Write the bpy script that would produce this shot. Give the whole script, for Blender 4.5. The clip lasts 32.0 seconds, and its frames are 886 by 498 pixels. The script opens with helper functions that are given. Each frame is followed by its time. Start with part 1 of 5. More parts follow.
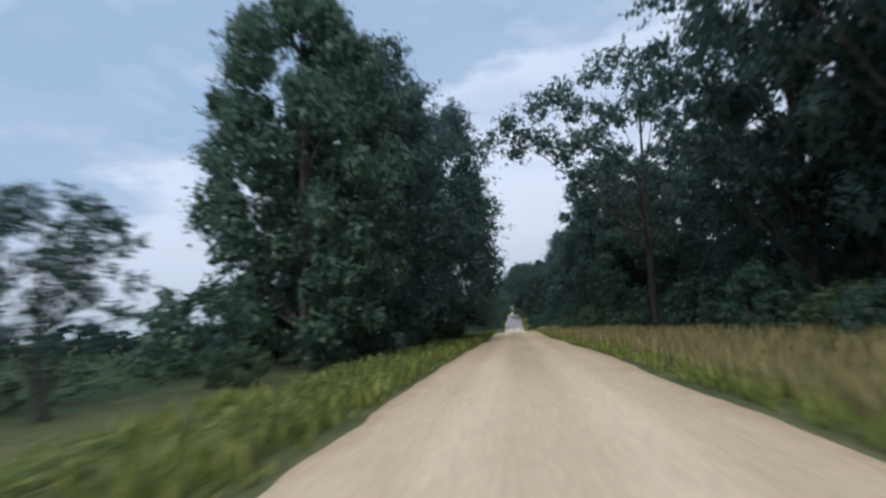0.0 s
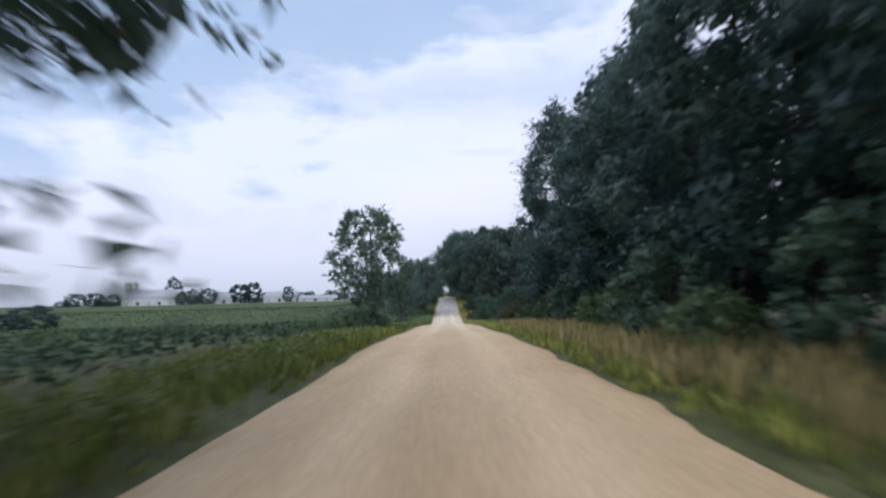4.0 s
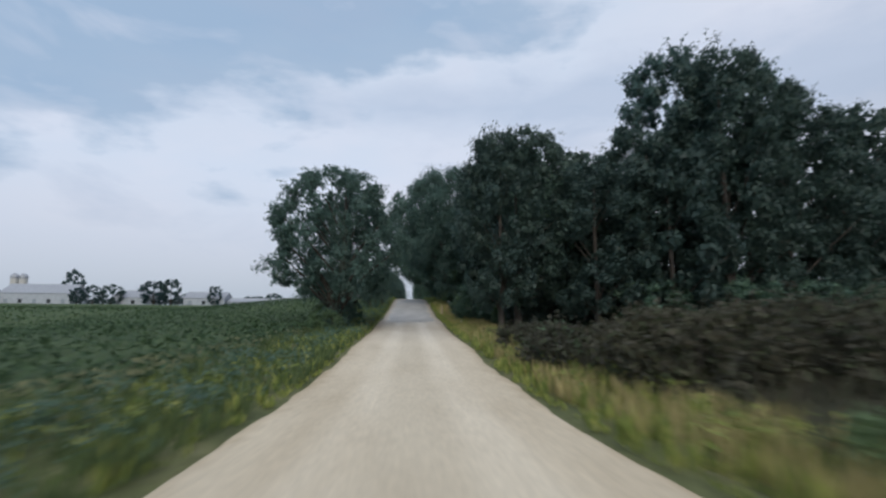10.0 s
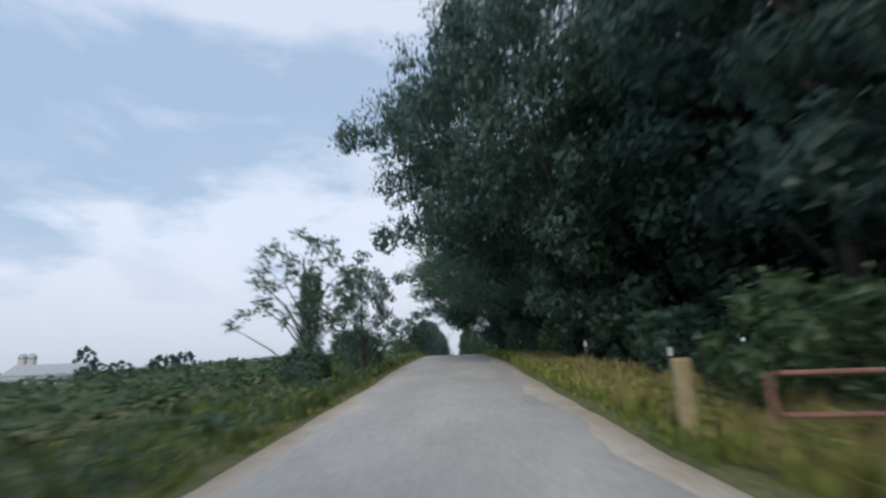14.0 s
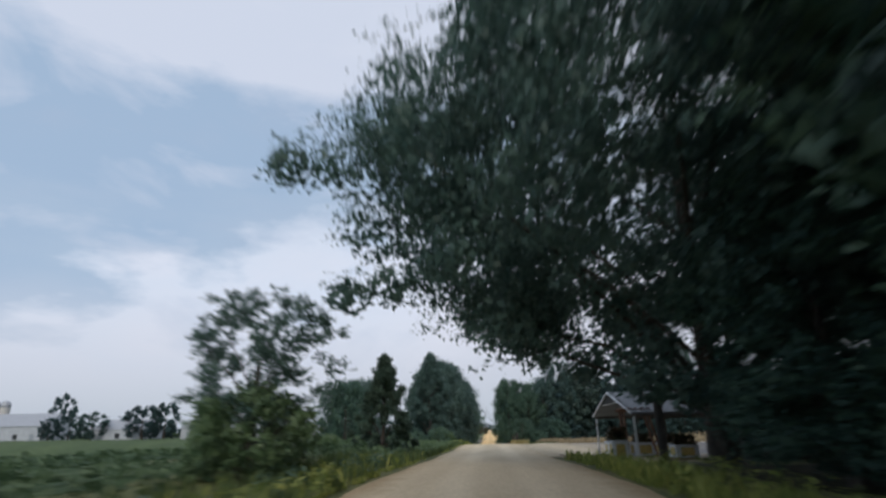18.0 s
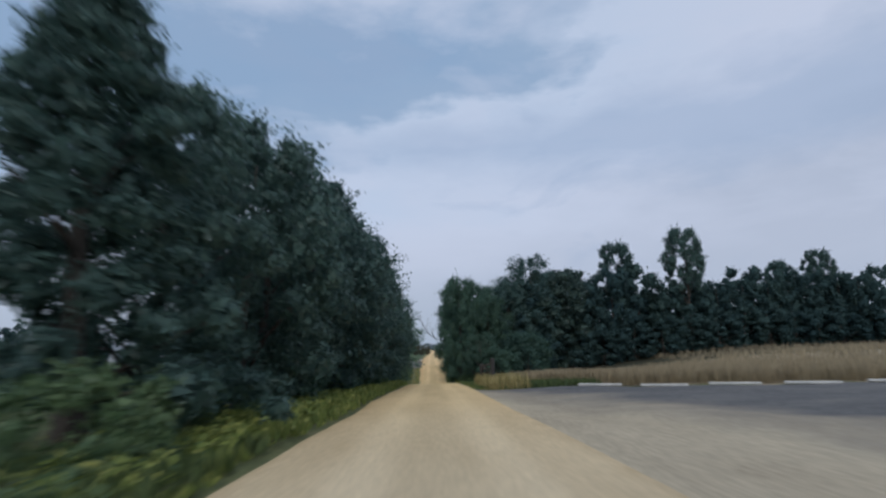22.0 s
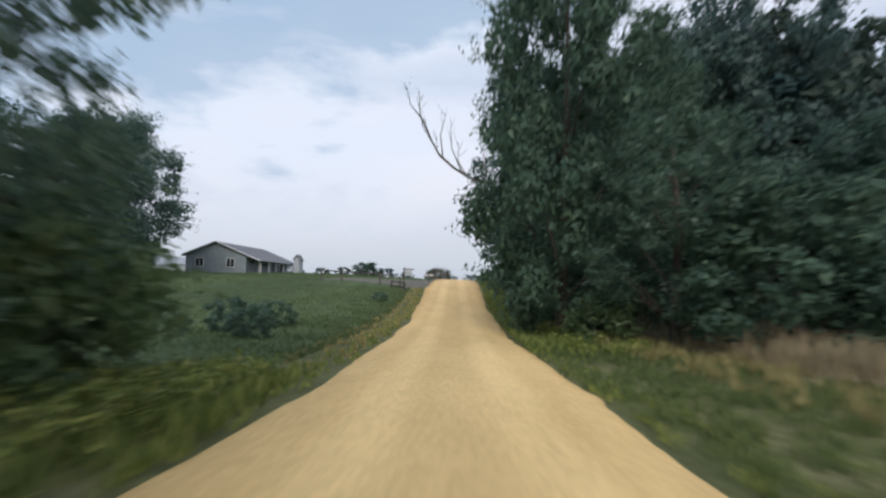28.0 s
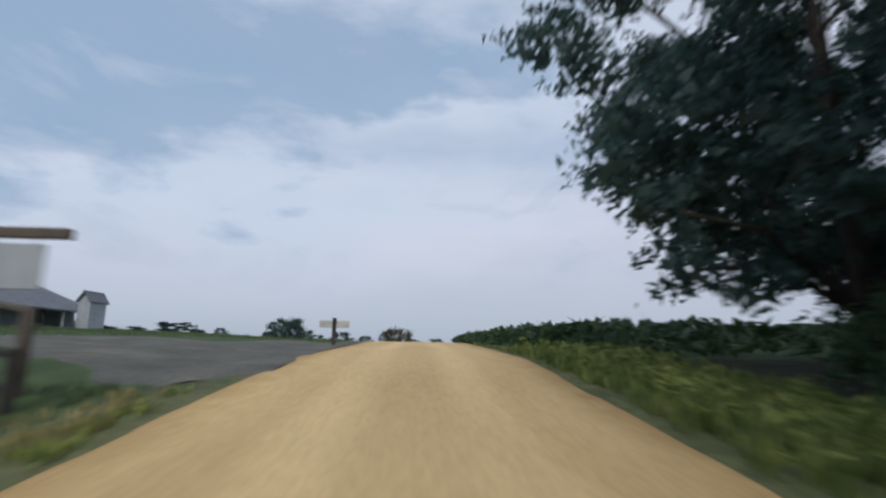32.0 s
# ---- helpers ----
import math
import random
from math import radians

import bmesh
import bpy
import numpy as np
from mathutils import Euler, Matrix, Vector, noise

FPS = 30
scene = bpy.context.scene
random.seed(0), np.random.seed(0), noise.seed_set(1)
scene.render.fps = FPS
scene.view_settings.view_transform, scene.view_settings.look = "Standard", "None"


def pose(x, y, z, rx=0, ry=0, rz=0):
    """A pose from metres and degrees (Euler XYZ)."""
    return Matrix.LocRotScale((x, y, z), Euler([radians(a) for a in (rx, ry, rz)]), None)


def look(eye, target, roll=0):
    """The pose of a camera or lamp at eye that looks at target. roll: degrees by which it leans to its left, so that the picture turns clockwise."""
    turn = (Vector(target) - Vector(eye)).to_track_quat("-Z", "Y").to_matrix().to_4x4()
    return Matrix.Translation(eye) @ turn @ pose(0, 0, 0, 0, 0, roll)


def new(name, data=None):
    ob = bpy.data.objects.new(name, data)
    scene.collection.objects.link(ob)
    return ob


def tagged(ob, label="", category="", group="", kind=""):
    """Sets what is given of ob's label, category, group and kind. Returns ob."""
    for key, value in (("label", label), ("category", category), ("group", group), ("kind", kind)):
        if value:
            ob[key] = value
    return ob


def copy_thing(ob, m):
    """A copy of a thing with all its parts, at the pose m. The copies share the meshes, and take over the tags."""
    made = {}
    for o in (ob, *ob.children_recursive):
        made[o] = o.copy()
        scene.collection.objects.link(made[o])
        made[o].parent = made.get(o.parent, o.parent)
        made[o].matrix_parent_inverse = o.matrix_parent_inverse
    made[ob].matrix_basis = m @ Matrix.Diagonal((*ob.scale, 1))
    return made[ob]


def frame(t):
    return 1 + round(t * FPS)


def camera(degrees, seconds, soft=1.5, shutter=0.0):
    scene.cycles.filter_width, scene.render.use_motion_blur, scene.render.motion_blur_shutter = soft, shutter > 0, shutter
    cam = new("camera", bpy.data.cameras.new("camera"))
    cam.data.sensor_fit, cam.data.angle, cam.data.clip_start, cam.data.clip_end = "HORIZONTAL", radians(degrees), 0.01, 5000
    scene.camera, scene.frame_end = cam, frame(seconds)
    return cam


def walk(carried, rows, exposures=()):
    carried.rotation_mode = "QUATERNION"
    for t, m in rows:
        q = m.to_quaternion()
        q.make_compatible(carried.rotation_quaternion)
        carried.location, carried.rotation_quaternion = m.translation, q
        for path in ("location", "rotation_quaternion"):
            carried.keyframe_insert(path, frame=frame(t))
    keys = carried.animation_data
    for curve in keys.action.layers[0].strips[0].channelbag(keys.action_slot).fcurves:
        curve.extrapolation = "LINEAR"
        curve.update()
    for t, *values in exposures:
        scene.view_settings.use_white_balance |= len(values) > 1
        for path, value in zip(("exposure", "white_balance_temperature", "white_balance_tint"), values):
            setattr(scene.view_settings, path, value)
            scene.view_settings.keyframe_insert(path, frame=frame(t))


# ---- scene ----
# The walk: seconds, x, y, z of the eye, then yaw, pitch and roll in degrees.
PATH = [
    (0, -0.295, 0.000, 2.295, 6.957, 7.107, -3.769),
    (0.5, -0.284, 5.567, 2.259, 5.643, 7.575, -4.239),
    (1, -0.239, 11.129, 2.139, 4.302, 6.269, -3.382),
    (1.5, -0.162, 16.664, 2.056, 1.439, 5.766, -3.307),
    (2, -0.075, 22.070, 1.945, -0.648, 5.429, -2.376),
    (2.5, -0.006, 27.418, 1.796, -1.108, 4.990, -1.767),
    (3, 0.011, 32.839, 1.709, -0.213, 4.870, -1.375),
    (3.5, -0.003, 38.377, 1.457, 0.151, 4.867, -1.628),
    (5.5, -0.178, 60.902, 1.048, 0.770, 5.365, 0.572),
    (6, -0.194, 66.593, 0.886, 0.588, 5.261, 1.703),
    (6.5, -0.154, 72.367, 0.581, -0.018, 4.533, 1.789),
    (7, -0.079, 78.147, 0.393, -0.747, 4.142, 1.323),
    (7.5, -0.003, 83.916, 0.194, -0.730, 4.032, 0.777),
    (8, 0.028, 89.682, -0.129, -0.192, 5.737, 0.031),
    (8.5, 0.023, 95.562, -0.367, -1.277, 5.691, -0.938),
    (9, 0.005, 101.608, -0.718, -2.222, 5.998, -1.146),
    (9.5, -0.047, 107.682, -1.062, -3.273, 5.792, -0.371),
    (10, -0.122, 113.775, -1.343, -3.559, 6.346, 0.598),
    (10.5, -0.196, 119.806, -1.663, -3.514, 6.643, 0.660),
    (11, -0.246, 126.013, -1.879, -3.507, 6.460, 0.575),
    (11.5, -0.219, 132.370, -1.821, -3.590, 7.115, -0.184),
    (12, -0.131, 138.750, -1.703, -4.090, 11.443, -0.155),
    (12.5, -0.050, 145.132, -1.689, -2.224, 12.506, 0.112),
    (13, 0.022, 151.585, -1.683, -0.397, 13.930, 0.072),
    (13.5, 0.080, 158.089, -1.455, -0.111, 14.177, -1.426),
    (14, 0.150, 164.455, -1.259, 1.000, 13.066, -2.155),
    (14.5, 0.201, 170.544, -1.118, 0.674, 16.544, -2.720),
    (16.5, 0.055, 195.166, 0.538, 4.262, 19.415, -0.491),
    (17, 0.014, 201.380, 0.843, 6.436, 20.591, -0.313),
    (17.5, -0.076, 207.627, 1.154, 4.132, 20.711, -2.295),
    (18, -0.111, 213.926, 1.461, 4.543, 18.847, -0.778),
    (18.5, -0.141, 220.275, 1.545, 4.393, 16.070, -0.430),
    (19, -0.182, 226.531, 1.639, 3.322, 14.640, -0.526),
    (19.5, -0.185, 232.687, 1.609, 2.619, 13.565, 0.229),
    (20, -0.181, 238.630, 1.498, 1.408, 12.115, 0.255),
    (20.5, -0.163, 244.414, 1.497, 0.520, 11.143, -0.155),
    (21, -0.112, 250.092, 1.414, 0.157, 10.273, -0.979),
    (21.5, -0.048, 255.613, 1.443, -1.059, 10.098, -1.988),
    (22, 0.011, 261.092, 1.436, -1.460, 10.626, -1.709),
    (22.5, 0.018, 266.449, 1.320, -0.597, 9.518, -0.767),
    (23, 0.004, 271.757, 1.180, -0.499, 8.550, -0.279),
    (23.5, -0.004, 277.107, 0.941, -0.932, 7.539, -0.218),
    (24, -0.008, 282.571, 0.768, -0.842, 7.403, 0.342),
    (24.5, 0.020, 288.014, 0.577, -0.635, 7.183, 1.130),
    (26.5, -0.038, 309.218, -0.374, -0.674, 6.554, 0.676),
    (27, -0.020, 314.586, -0.771, -0.884, 5.049, 2.012),
    (27.5, 0.004, 319.936, -1.566, 0.061, 4.257, 2.115),
    (28, 0.029, 325.394, -2.154, 1.225, 3.636, 1.449),
    (28.5, 0.021, 330.964, -2.404, 1.728, 3.150, 0.938),
    (29, 0.017, 336.680, -2.664, 0.993, 3.394, 0.560),
    (29.5, 0.063, 342.460, -2.813, 0.226, 4.689, 0.514),
    (30, 0.149, 348.129, -2.905, -0.607, 5.964, 0.747),
    (30.5, 0.175, 353.815, -2.895, -0.643, 7.480, 0.751),
    (31, 0.178, 359.511, -2.698, -1.520, 8.965, 0.827),
    (31.5, 0.144, 365.092, -2.428, -2.813, 10.522, 0.837),
    (32, 0.056, 370.222, -2.129, -2.658, 10.665, 1.018),
]


def aimed(x, y, z, yaw, pitch, roll):
    a, b = radians(yaw), radians(pitch)
    way = Vector((-math.sin(a) * math.cos(b), math.cos(a) * math.cos(b), math.sin(b)))
    return look((x, y, z), Vector((x, y, z)) + way, roll)


cam = camera(80.2, 32.0, soft=2.4, shutter=0.7)
STOPS = [(0, 0.1, 6150, 10.0), (1, 0.4, 6350, 11.0), (2, 0.47, 6300, 16.0), (3.2, 0.47, 6200, 19.0), (3.5, 0.44, 6200, 18.5), (5.5, 0.17, 6500, 13.0), (6, 0.1, 6550, 11.5), (7, -0.2, 6150, 10.0), (9, -0.05, 6317, 10.0), (10, 0.01, 6400, 10.0), (11.5, 0.1, 6512, 11.5), (12, 0.28, 6550, 12.0), (12.3, 0.36, 6500, 13.0), (13, 0.42, 6500, 14.0), (14, 0.21, 6450, 10.0), (14.5, 0.05, 6462, 10.1), (18, 0.05, 6550, 11.0), (19, 0.03, 6750, 12.0), (20, -0.24, 6250, 10.0), (21, -0.37, 6100, 10.0), (22, -0.28, 5950, 10.0), (23, -0.06, 6025, 10.0), (23.5, 0.08, 6062, 10.0), (24, 0.15, 6100, 10.0), (24.5, 0.22, 6092, 9.8), (26.5, 0.25, 6150, 11.0), (27, 0.25, 6200, 12.0), (27.4, 0.25, 6300, 12.0), (28.2, 0.26, 6700, 10.5), (28.5, 0.22, 6680, 10.5), (29, 0.07, 6500, 10.0), (30, 0, 6500, 10.0), (31, -0.05, 6500, 10.0), (32, -0.15, 6250, 10.0)]
walk(cam, [(t, aimed(*row)) for t, *row in PATH], STOPS)

# ---- light ----
world = bpy.data.worlds.new("sky")
scene.world = world
world.use_nodes = True
wn, wl = world.node_tree.nodes, world.node_tree.links
wn.clear()
SUN_EL, SUN_AZ = radians(33), radians(183)


def node(tree, kind, **values):
    n = tree.nodes.new(kind)
    for key, value in values.items():
        if key in n.inputs:
            n.inputs[key].default_value = value
    return n


def math_node(tree, operation, a, b=None):
    n = tree.nodes.new("ShaderNodeMath")
    n.operation = operation
    for k, v in enumerate((a, b)):
        if v is None:
            continue
        if isinstance(v, (int, float)):
            n.inputs[k].default_value = v
        else:
            tree.links.new(v, n.inputs[k])
    return n.outputs[0]


def ramp(tree, fac, stops):
    n = tree.nodes.new("ShaderNodeValToRGB")
    el = n.color_ramp.elements
    while len(el) < len(stops):
        el.new(0.5)
    for e, (p, c) in zip(el, stops):
        e.position, e.color = p, (*c, 1)
    tree.links.new(fac, n.inputs[0])
    return n.outputs[0]


def mix(tree, fac, a, b, blend="MIX"):
    n = tree.nodes.new("ShaderNodeMix")
    n.data_type, n.blend_type = "RGBA", blend
    for k, v in ((0, fac), (6, a), (7, b)):
        if isinstance(v, (int, float)):
            n.inputs[k].default_value = v
        elif isinstance(v, tuple):
            n.inputs[k].default_value = (*v, 1)
        else:
            tree.links.new(v, n.inputs[k])
    return n.outputs[2]


wt = world.node_tree
sky = wn.new("ShaderNodeTexSky")
sky.sky_type, sky.sun_disc = "NISHITA", False
sky.sun_elevation, sky.sun_rotation = SUN_EL, SUN_AZ
coord = wn.new("ShaderNodeTexCoord")
split = wn.new("ShaderNodeSeparateXYZ")
wl.new(coord.outputs["Generated"], split.inputs[0])
stretch = wn.new("ShaderNodeMapping")
stretch.inputs["Scale"].default_value = (1.0, 1.0, 2.6)
wl.new(coord.outputs["Generated"], stretch.inputs[0])
big = node(wt, "ShaderNodeTexNoise", Scale=2.1, Detail=5.0, Roughness=0.5)
fine = node(wt, "ShaderNodeTexNoise", Scale=5.5, Detail=6.0, Roughness=0.55)
for n in (big, fine):
    wl.new(stretch.outputs[0], n.inputs["Vector"])
# A bank of white cloud low over the road's end and to its right, blue-grey cloud higher up.
lift = math_node(wt, "MULTIPLY", split.outputs[2], 2.0)
side = math_node(wt, "MULTIPLY", split.outputs[0], -0.75)
bank = math_node(wt, "ADD", math_node(wt, "ADD", lift, side), math_node(wt, "MULTIPLY", big.outputs[0], 1.1))
bank = math_node(wt, "ADD", bank, math_node(wt, "MULTIPLY", fine.outputs[0], 0.55))
clouds = ramp(wt, math_node(wt, "MULTIPLY", bank, 0.5), [(0.36, (0.58, 0.62, 0.72)), (0.6, (0.71, 0.75, 0.86)), (0.8, (0.66, 0.735, 0.865)), (0.86, (0.4, 0.52, 0.68)), (1.0, (0.36, 0.49, 0.665))])
haze = ramp(wt, split.outputs[2], [(0.0, (0.46, 0.53, 0.63)), (0.1, (0.55, 0.59, 0.69)), (0.22, (0.68, 0.69, 0.775))])
wisp = node(wt, "ShaderNodeTexNoise", Scale=3.4, Detail=5.0, Roughness=0.55, Distortion=0.4)
wl.new(stretch.outputs[0], wisp.inputs["Vector"])
clouds = mix(wt, ramp(wt, wisp.outputs[0], [(0.52, (0, 0, 0)), (0.7, (0.45, 0.45, 0.45))]), clouds, (0.74, 0.77, 0.88))
clouds = mix(wt, ramp(wt, wisp.outputs[0], [(0.3, (0.5, 0.5, 0.5)), (0.46, (0, 0, 0))]), clouds, (0.4, 0.5, 0.66))
# A long blue-grey streak of cloud right of the road's end.
streak = math_node(wt, "ABSOLUTE", math_node(wt, "ADD", split.outputs[2], -0.36))
streak = math_node(wt, "ADD", streak, math_node(wt, "MULTIPLY", fine.outputs[0], 0.16))
streak = math_node(wt, "ADD", streak, math_node(wt, "MULTIPLY", math_node(wt, "ABSOLUTE", math_node(wt, "ADD", split.outputs[0], -0.5)), 0.1))
clouds = mix(wt, ramp(wt, streak, [(0.115, (0.62, 0.62, 0.62)), (0.19, (0, 0, 0))]), clouds, (0.44, 0.54, 0.7))
high = math_node(wt, "ADD", split.outputs[2], math_node(wt, "MULTIPLY", fine.outputs[0], 0.22))
clouds = mix(wt, ramp(wt, high, [(0.63, (0, 0, 0)), (0.7, (0.8, 0.8, 0.8))]), clouds, (0.7, 0.75, 0.87))
low = ramp(wt, split.outputs[2], [(0.02, (1, 1, 1)), (0.24, (0, 0, 0))])
clouds = mix(wt, low, clouds, haze)
clear = mix(wt, 1.0, sky.outputs[0], (0.1, 0.1, 0.1), "MULTIPLY")
backdrop = wn.new("ShaderNodeBackground")
wl.new(mix(wt, 0.93, clear, clouds), backdrop.inputs[0])
backdrop.inputs[1].default_value = 1.0
wl.new(backdrop.outputs[0], wn.new("ShaderNodeOutputWorld").inputs[0])

sun_data = bpy.data.lights.new("sun", "SUN")
sun_data.energy, sun_data.angle, sun_data.color = 1.5, radians(25), (1.0, 0.93, 0.82)
sun = new("sun", sun_data)
sun.matrix_world = look((math.sin(SUN_AZ) * 50, math.cos(SUN_AZ) * 50, 50 * math.tan(SUN_EL)), (0, 0, 0))

# ---- materials ----


def material(name, build, rough=0.8, bump=0.0, bump_scale=20.0, coat=0.0, metal=0.0, translucent=0.0, shine=0.25):
    """A material whose colour comes from build(tree, position), with relief from noise."""
    m = bpy.data.materials.new(name)
    m.use_nodes = True
    t = m.node_tree
    bsdf = t.nodes["Principled BSDF"]
    where = t.nodes.new("ShaderNodeTexCoord").outputs["Object"]
    colour = build(t, where)
    t.links.new(colour, bsdf.inputs["Base Color"])
    bsdf.inputs["Roughness"].default_value, bsdf.inputs["Metallic"].default_value = rough, metal
    bsdf.inputs["Specular IOR Level"].default_value = shine
    if bump:
        n = node(t, "ShaderNodeTexNoise", Scale=bump_scale, Detail=6.0, Roughness=0.65)
        t.links.new(where, n.inputs["Vector"])
        b = t.nodes.new("ShaderNodeBump")
        b.inputs["Strength"].default_value, b.inputs["Distance"].default_value = bump, 0.05
        t.links.new(n.outputs[0], b.inputs["Height"])
        t.links.new(b.outputs[0], bsdf.inputs["Normal"])
    if translucent:
        tr = t.nodes.new("ShaderNodeBsdfTranslucent")
        t.links.new(colour, tr.inputs[0])
        both = t.nodes.new("ShaderNodeMixShader")
        both.inputs[0].default_value = translucent
        t.links.new(bsdf.outputs[0], both.inputs[1])
        t.links.new(tr.outputs[0], both.inputs[2])
        t.links.new(both.outputs[0], t.nodes["Material Output"].inputs[0])
    return m


def noisy(stops, scale, detail=6.0, second=None, stretch=(1, 1, 1)):
    """Colour from noise at one scale, varied by noise at a second scale."""
    def build(t, where):
        mp = t.nodes.new("ShaderNodeMapping")
        mp.inputs["Scale"].default_value = stretch
        t.links.new(where, mp.inputs[0])
        n = node(t, "ShaderNodeTexNoise", Scale=scale, Detail=detail, Roughness=0.6)
        t.links.new(mp.outputs[0], n.inputs["Vector"])
        c = ramp(t, n.outputs[0], stops)
        if second:
            s, amount = second
            n2 = node(t, "ShaderNodeTexNoise", Scale=s, Detail=4.0)
            t.links.new(mp.outputs[0], n2.inputs["Vector"])
            v = ramp(t, n2.outputs[0], [(0.3, (1 - amount,) * 3), (0.7, (1 + amount,) * 3)])
            c = mix(t, 1.0, c, v, "MULTIPLY")
        return c
    return build


def leafy(stops):
    """Colour that varies from leaf to leaf and a little from plant to plant."""
    def build(t, where):
        geo = t.nodes.new("ShaderNodeNewGeometry")
        info = t.nodes.new("ShaderNodeObjectInfo")
        c = ramp(t, geo.outputs["Random Per Island"], stops)
        v = ramp(t, info.outputs["Random"], [(0.0, (0.8, 0.84, 0.85)), (1.0, (1.15, 1.12, 1.0))])
        return mix(t, 1.0, c, v, "MULTIPLY")
    return build


# Extra blue in the first three leaf colours stands in for haze.
LEAF = material("leaf", leafy([(0.0, (0.069, 0.132, 0.106)), (0.6, (0.1, 0.178, 0.132)), (1.0, (0.14, 0.224, 0.146))]), rough=0.45, translucent=0.45, shine=0.5)
LEAF_DARK = material("leaf_dark", leafy([(0.0, (0.061, 0.113, 0.109)), (1.0, (0.104, 0.174, 0.157))]), rough=0.45, translucent=0.45, shine=0.35)
# Deeper green for dense trees, their shade put into the colour.
LEAF_DENSE_SHADED = material("leaf_dense_shaded", leafy([(0.0, (0.05, 0.1, 0.086)), (0.7, (0.08, 0.142, 0.11)), (1.0, (0.104, 0.18, 0.12))]), rough=0.55, translucent=0.4, shine=0.25)
# Woodland leaves, with the dimness of the woods painted into their colour.
LEAF_WOOD_DIMMED = material("leaf_of_woods_dimmed", leafy([(0.0, (0.04, 0.072, 0.068)), (1.0, (0.075, 0.118, 0.1))]), rough=0.5, translucent=0.4, shine=0.3)
# Far tree lines: bluish haze is put into the leaf colour.
LEAF_FAR_HAZED = material("leaf_of_far_trees_hazed", leafy([(0.0, (0.045, 0.082, 0.09)), (1.0, (0.07, 0.115, 0.115))]), rough=0.85, translucent=0.35, shine=0.05)
LEAF_LIGHT = material("leaf_light", leafy([(0.0, (0.079, 0.142, 0.075)), (1.0, (0.158, 0.233, 0.12))]), rough=0.5, translucent=0.45, shine=0.5)
NEEDLE = material("needle", leafy([(0.0, (0.043, 0.080, 0.064)), (1.0, (0.076, 0.117, 0.087))]), rough=0.6, translucent=0.3)
SHRUB_BROWN = material("shrub_brown", leafy([(0.0, (0.05, 0.052, 0.04)), (0.6, (0.085, 0.078, 0.058)), (1.0, (0.065, 0.085, 0.045))]), rough=0.7, translucent=0.2)
# Yellow-green verge plants, brightened by headlight painted into the colour.
WEED = material("weed", leafy([(0.0, (0.12, 0.17, 0.052)), (0.6, (0.23, 0.28, 0.08)), (1.0, (0.4, 0.41, 0.14))]), rough=0.6, translucent=0.4)
STRAW = material("straw", leafy([(0.0, (0.2, 0.195, 0.09)), (0.6, (0.38, 0.32, 0.155)), (1.0, (0.52, 0.44, 0.23))]), rough=0.7, translucent=0.4)
WHEAT = material("wheat", leafy([(0.0, (0.27, 0.22, 0.15)), (1.0, (0.43, 0.355, 0.245))]), rough=0.75, translucent=0.3)
GRASS = material("meadow_grass", leafy([(0.0, (0.07, 0.11, 0.05)), (1.0, (0.16, 0.205, 0.085))]), rough=0.6, translucent=0.4)
CROP = material("crop", leafy([(0.0, (0.045, 0.085, 0.045)), (1.0, (0.09, 0.14, 0.066))]), rough=0.6, translucent=0.3)
BARK = material("bark", noisy([(0.3, (0.035, 0.032, 0.03)), (0.7, (0.11, 0.095, 0.08))], 9, second=(1.5, 0.3), stretch=(1, 1, 0.25)), rough=0.9, bump=0.8, bump_scale=18)


def road_colour(t, where):
    """Packed dirt whose gravel changes along the road, headlight glow put into its colour, with paler wheel tracks and
    a loose brown edge.
    """
    base = noisy([(0.25, (0.86, 0.84, 0.81)), (0.5, (1.0, 1.0, 1.0)), (0.75, (1.09, 1.1, 1.11))], 0.8, second=(14, 0.08), stretch=(1, 0.22, 1))(t, where)
    xyz = t.nodes.new("ShaderNodeSeparateXYZ")
    t.links.new(where, xyz.inputs[0])
    # These colours also hold the warmth and brightness of headlights on the dirt.
    stone_and_glow = ramp(t, math_node(t, "MULTIPLY", xyz.outputs[1], 0.0025), [(0.0, (0.74, 0.6, 0.42)), (0.14, (0.74, 0.56, 0.34)), (0.24, (0.64, 0.55, 0.4)), (0.345, (0.64, 0.57, 0.45)), (0.4, (0.6, 0.56, 0.5)), (0.5, (0.54, 0.52, 0.49)), (0.56, (0.57, 0.49, 0.36)), (0.645, (0.6, 0.51, 0.36)), (0.7, (0.72, 0.54, 0.29)), (0.8, (0.78, 0.57, 0.27)), (0.95, (0.72, 0.51, 0.25))])
    off = math_node(t, "ABSOLUTE", xyz.outputs[0])
    n = node(t, "ShaderNodeTexNoise", Scale=1.3, Detail=5.0)
    t.links.new(where, n.inputs["Vector"])
    rag = math_node(t, "ADD", math_node(t, "MULTIPLY", off, 0.92), math_node(t, "MULTIPLY", n.outputs[0], 0.9))
    edge = ramp(t, math_node(t, "MULTIPLY", rag, 0.25), [(0.58, (1, 1, 1)), (0.74, (0.72, 0.66, 0.58))])
    tracks = ramp(t, math_node(t, "MULTIPLY", off, 0.4), [(0.14, (0.9, 0.89, 0.87)), (0.3, (1.04, 1.04, 1.04)), (0.44, (1.04, 1.04, 1.04)), (0.56, (0.93, 0.91, 0.88))])
    return mix(t, 1.0, mix(t, 1.0, mix(t, 1.0, base, stone_and_glow, "MULTIPLY"), edge, "MULTIPLY"), tracks, "MULTIPLY")


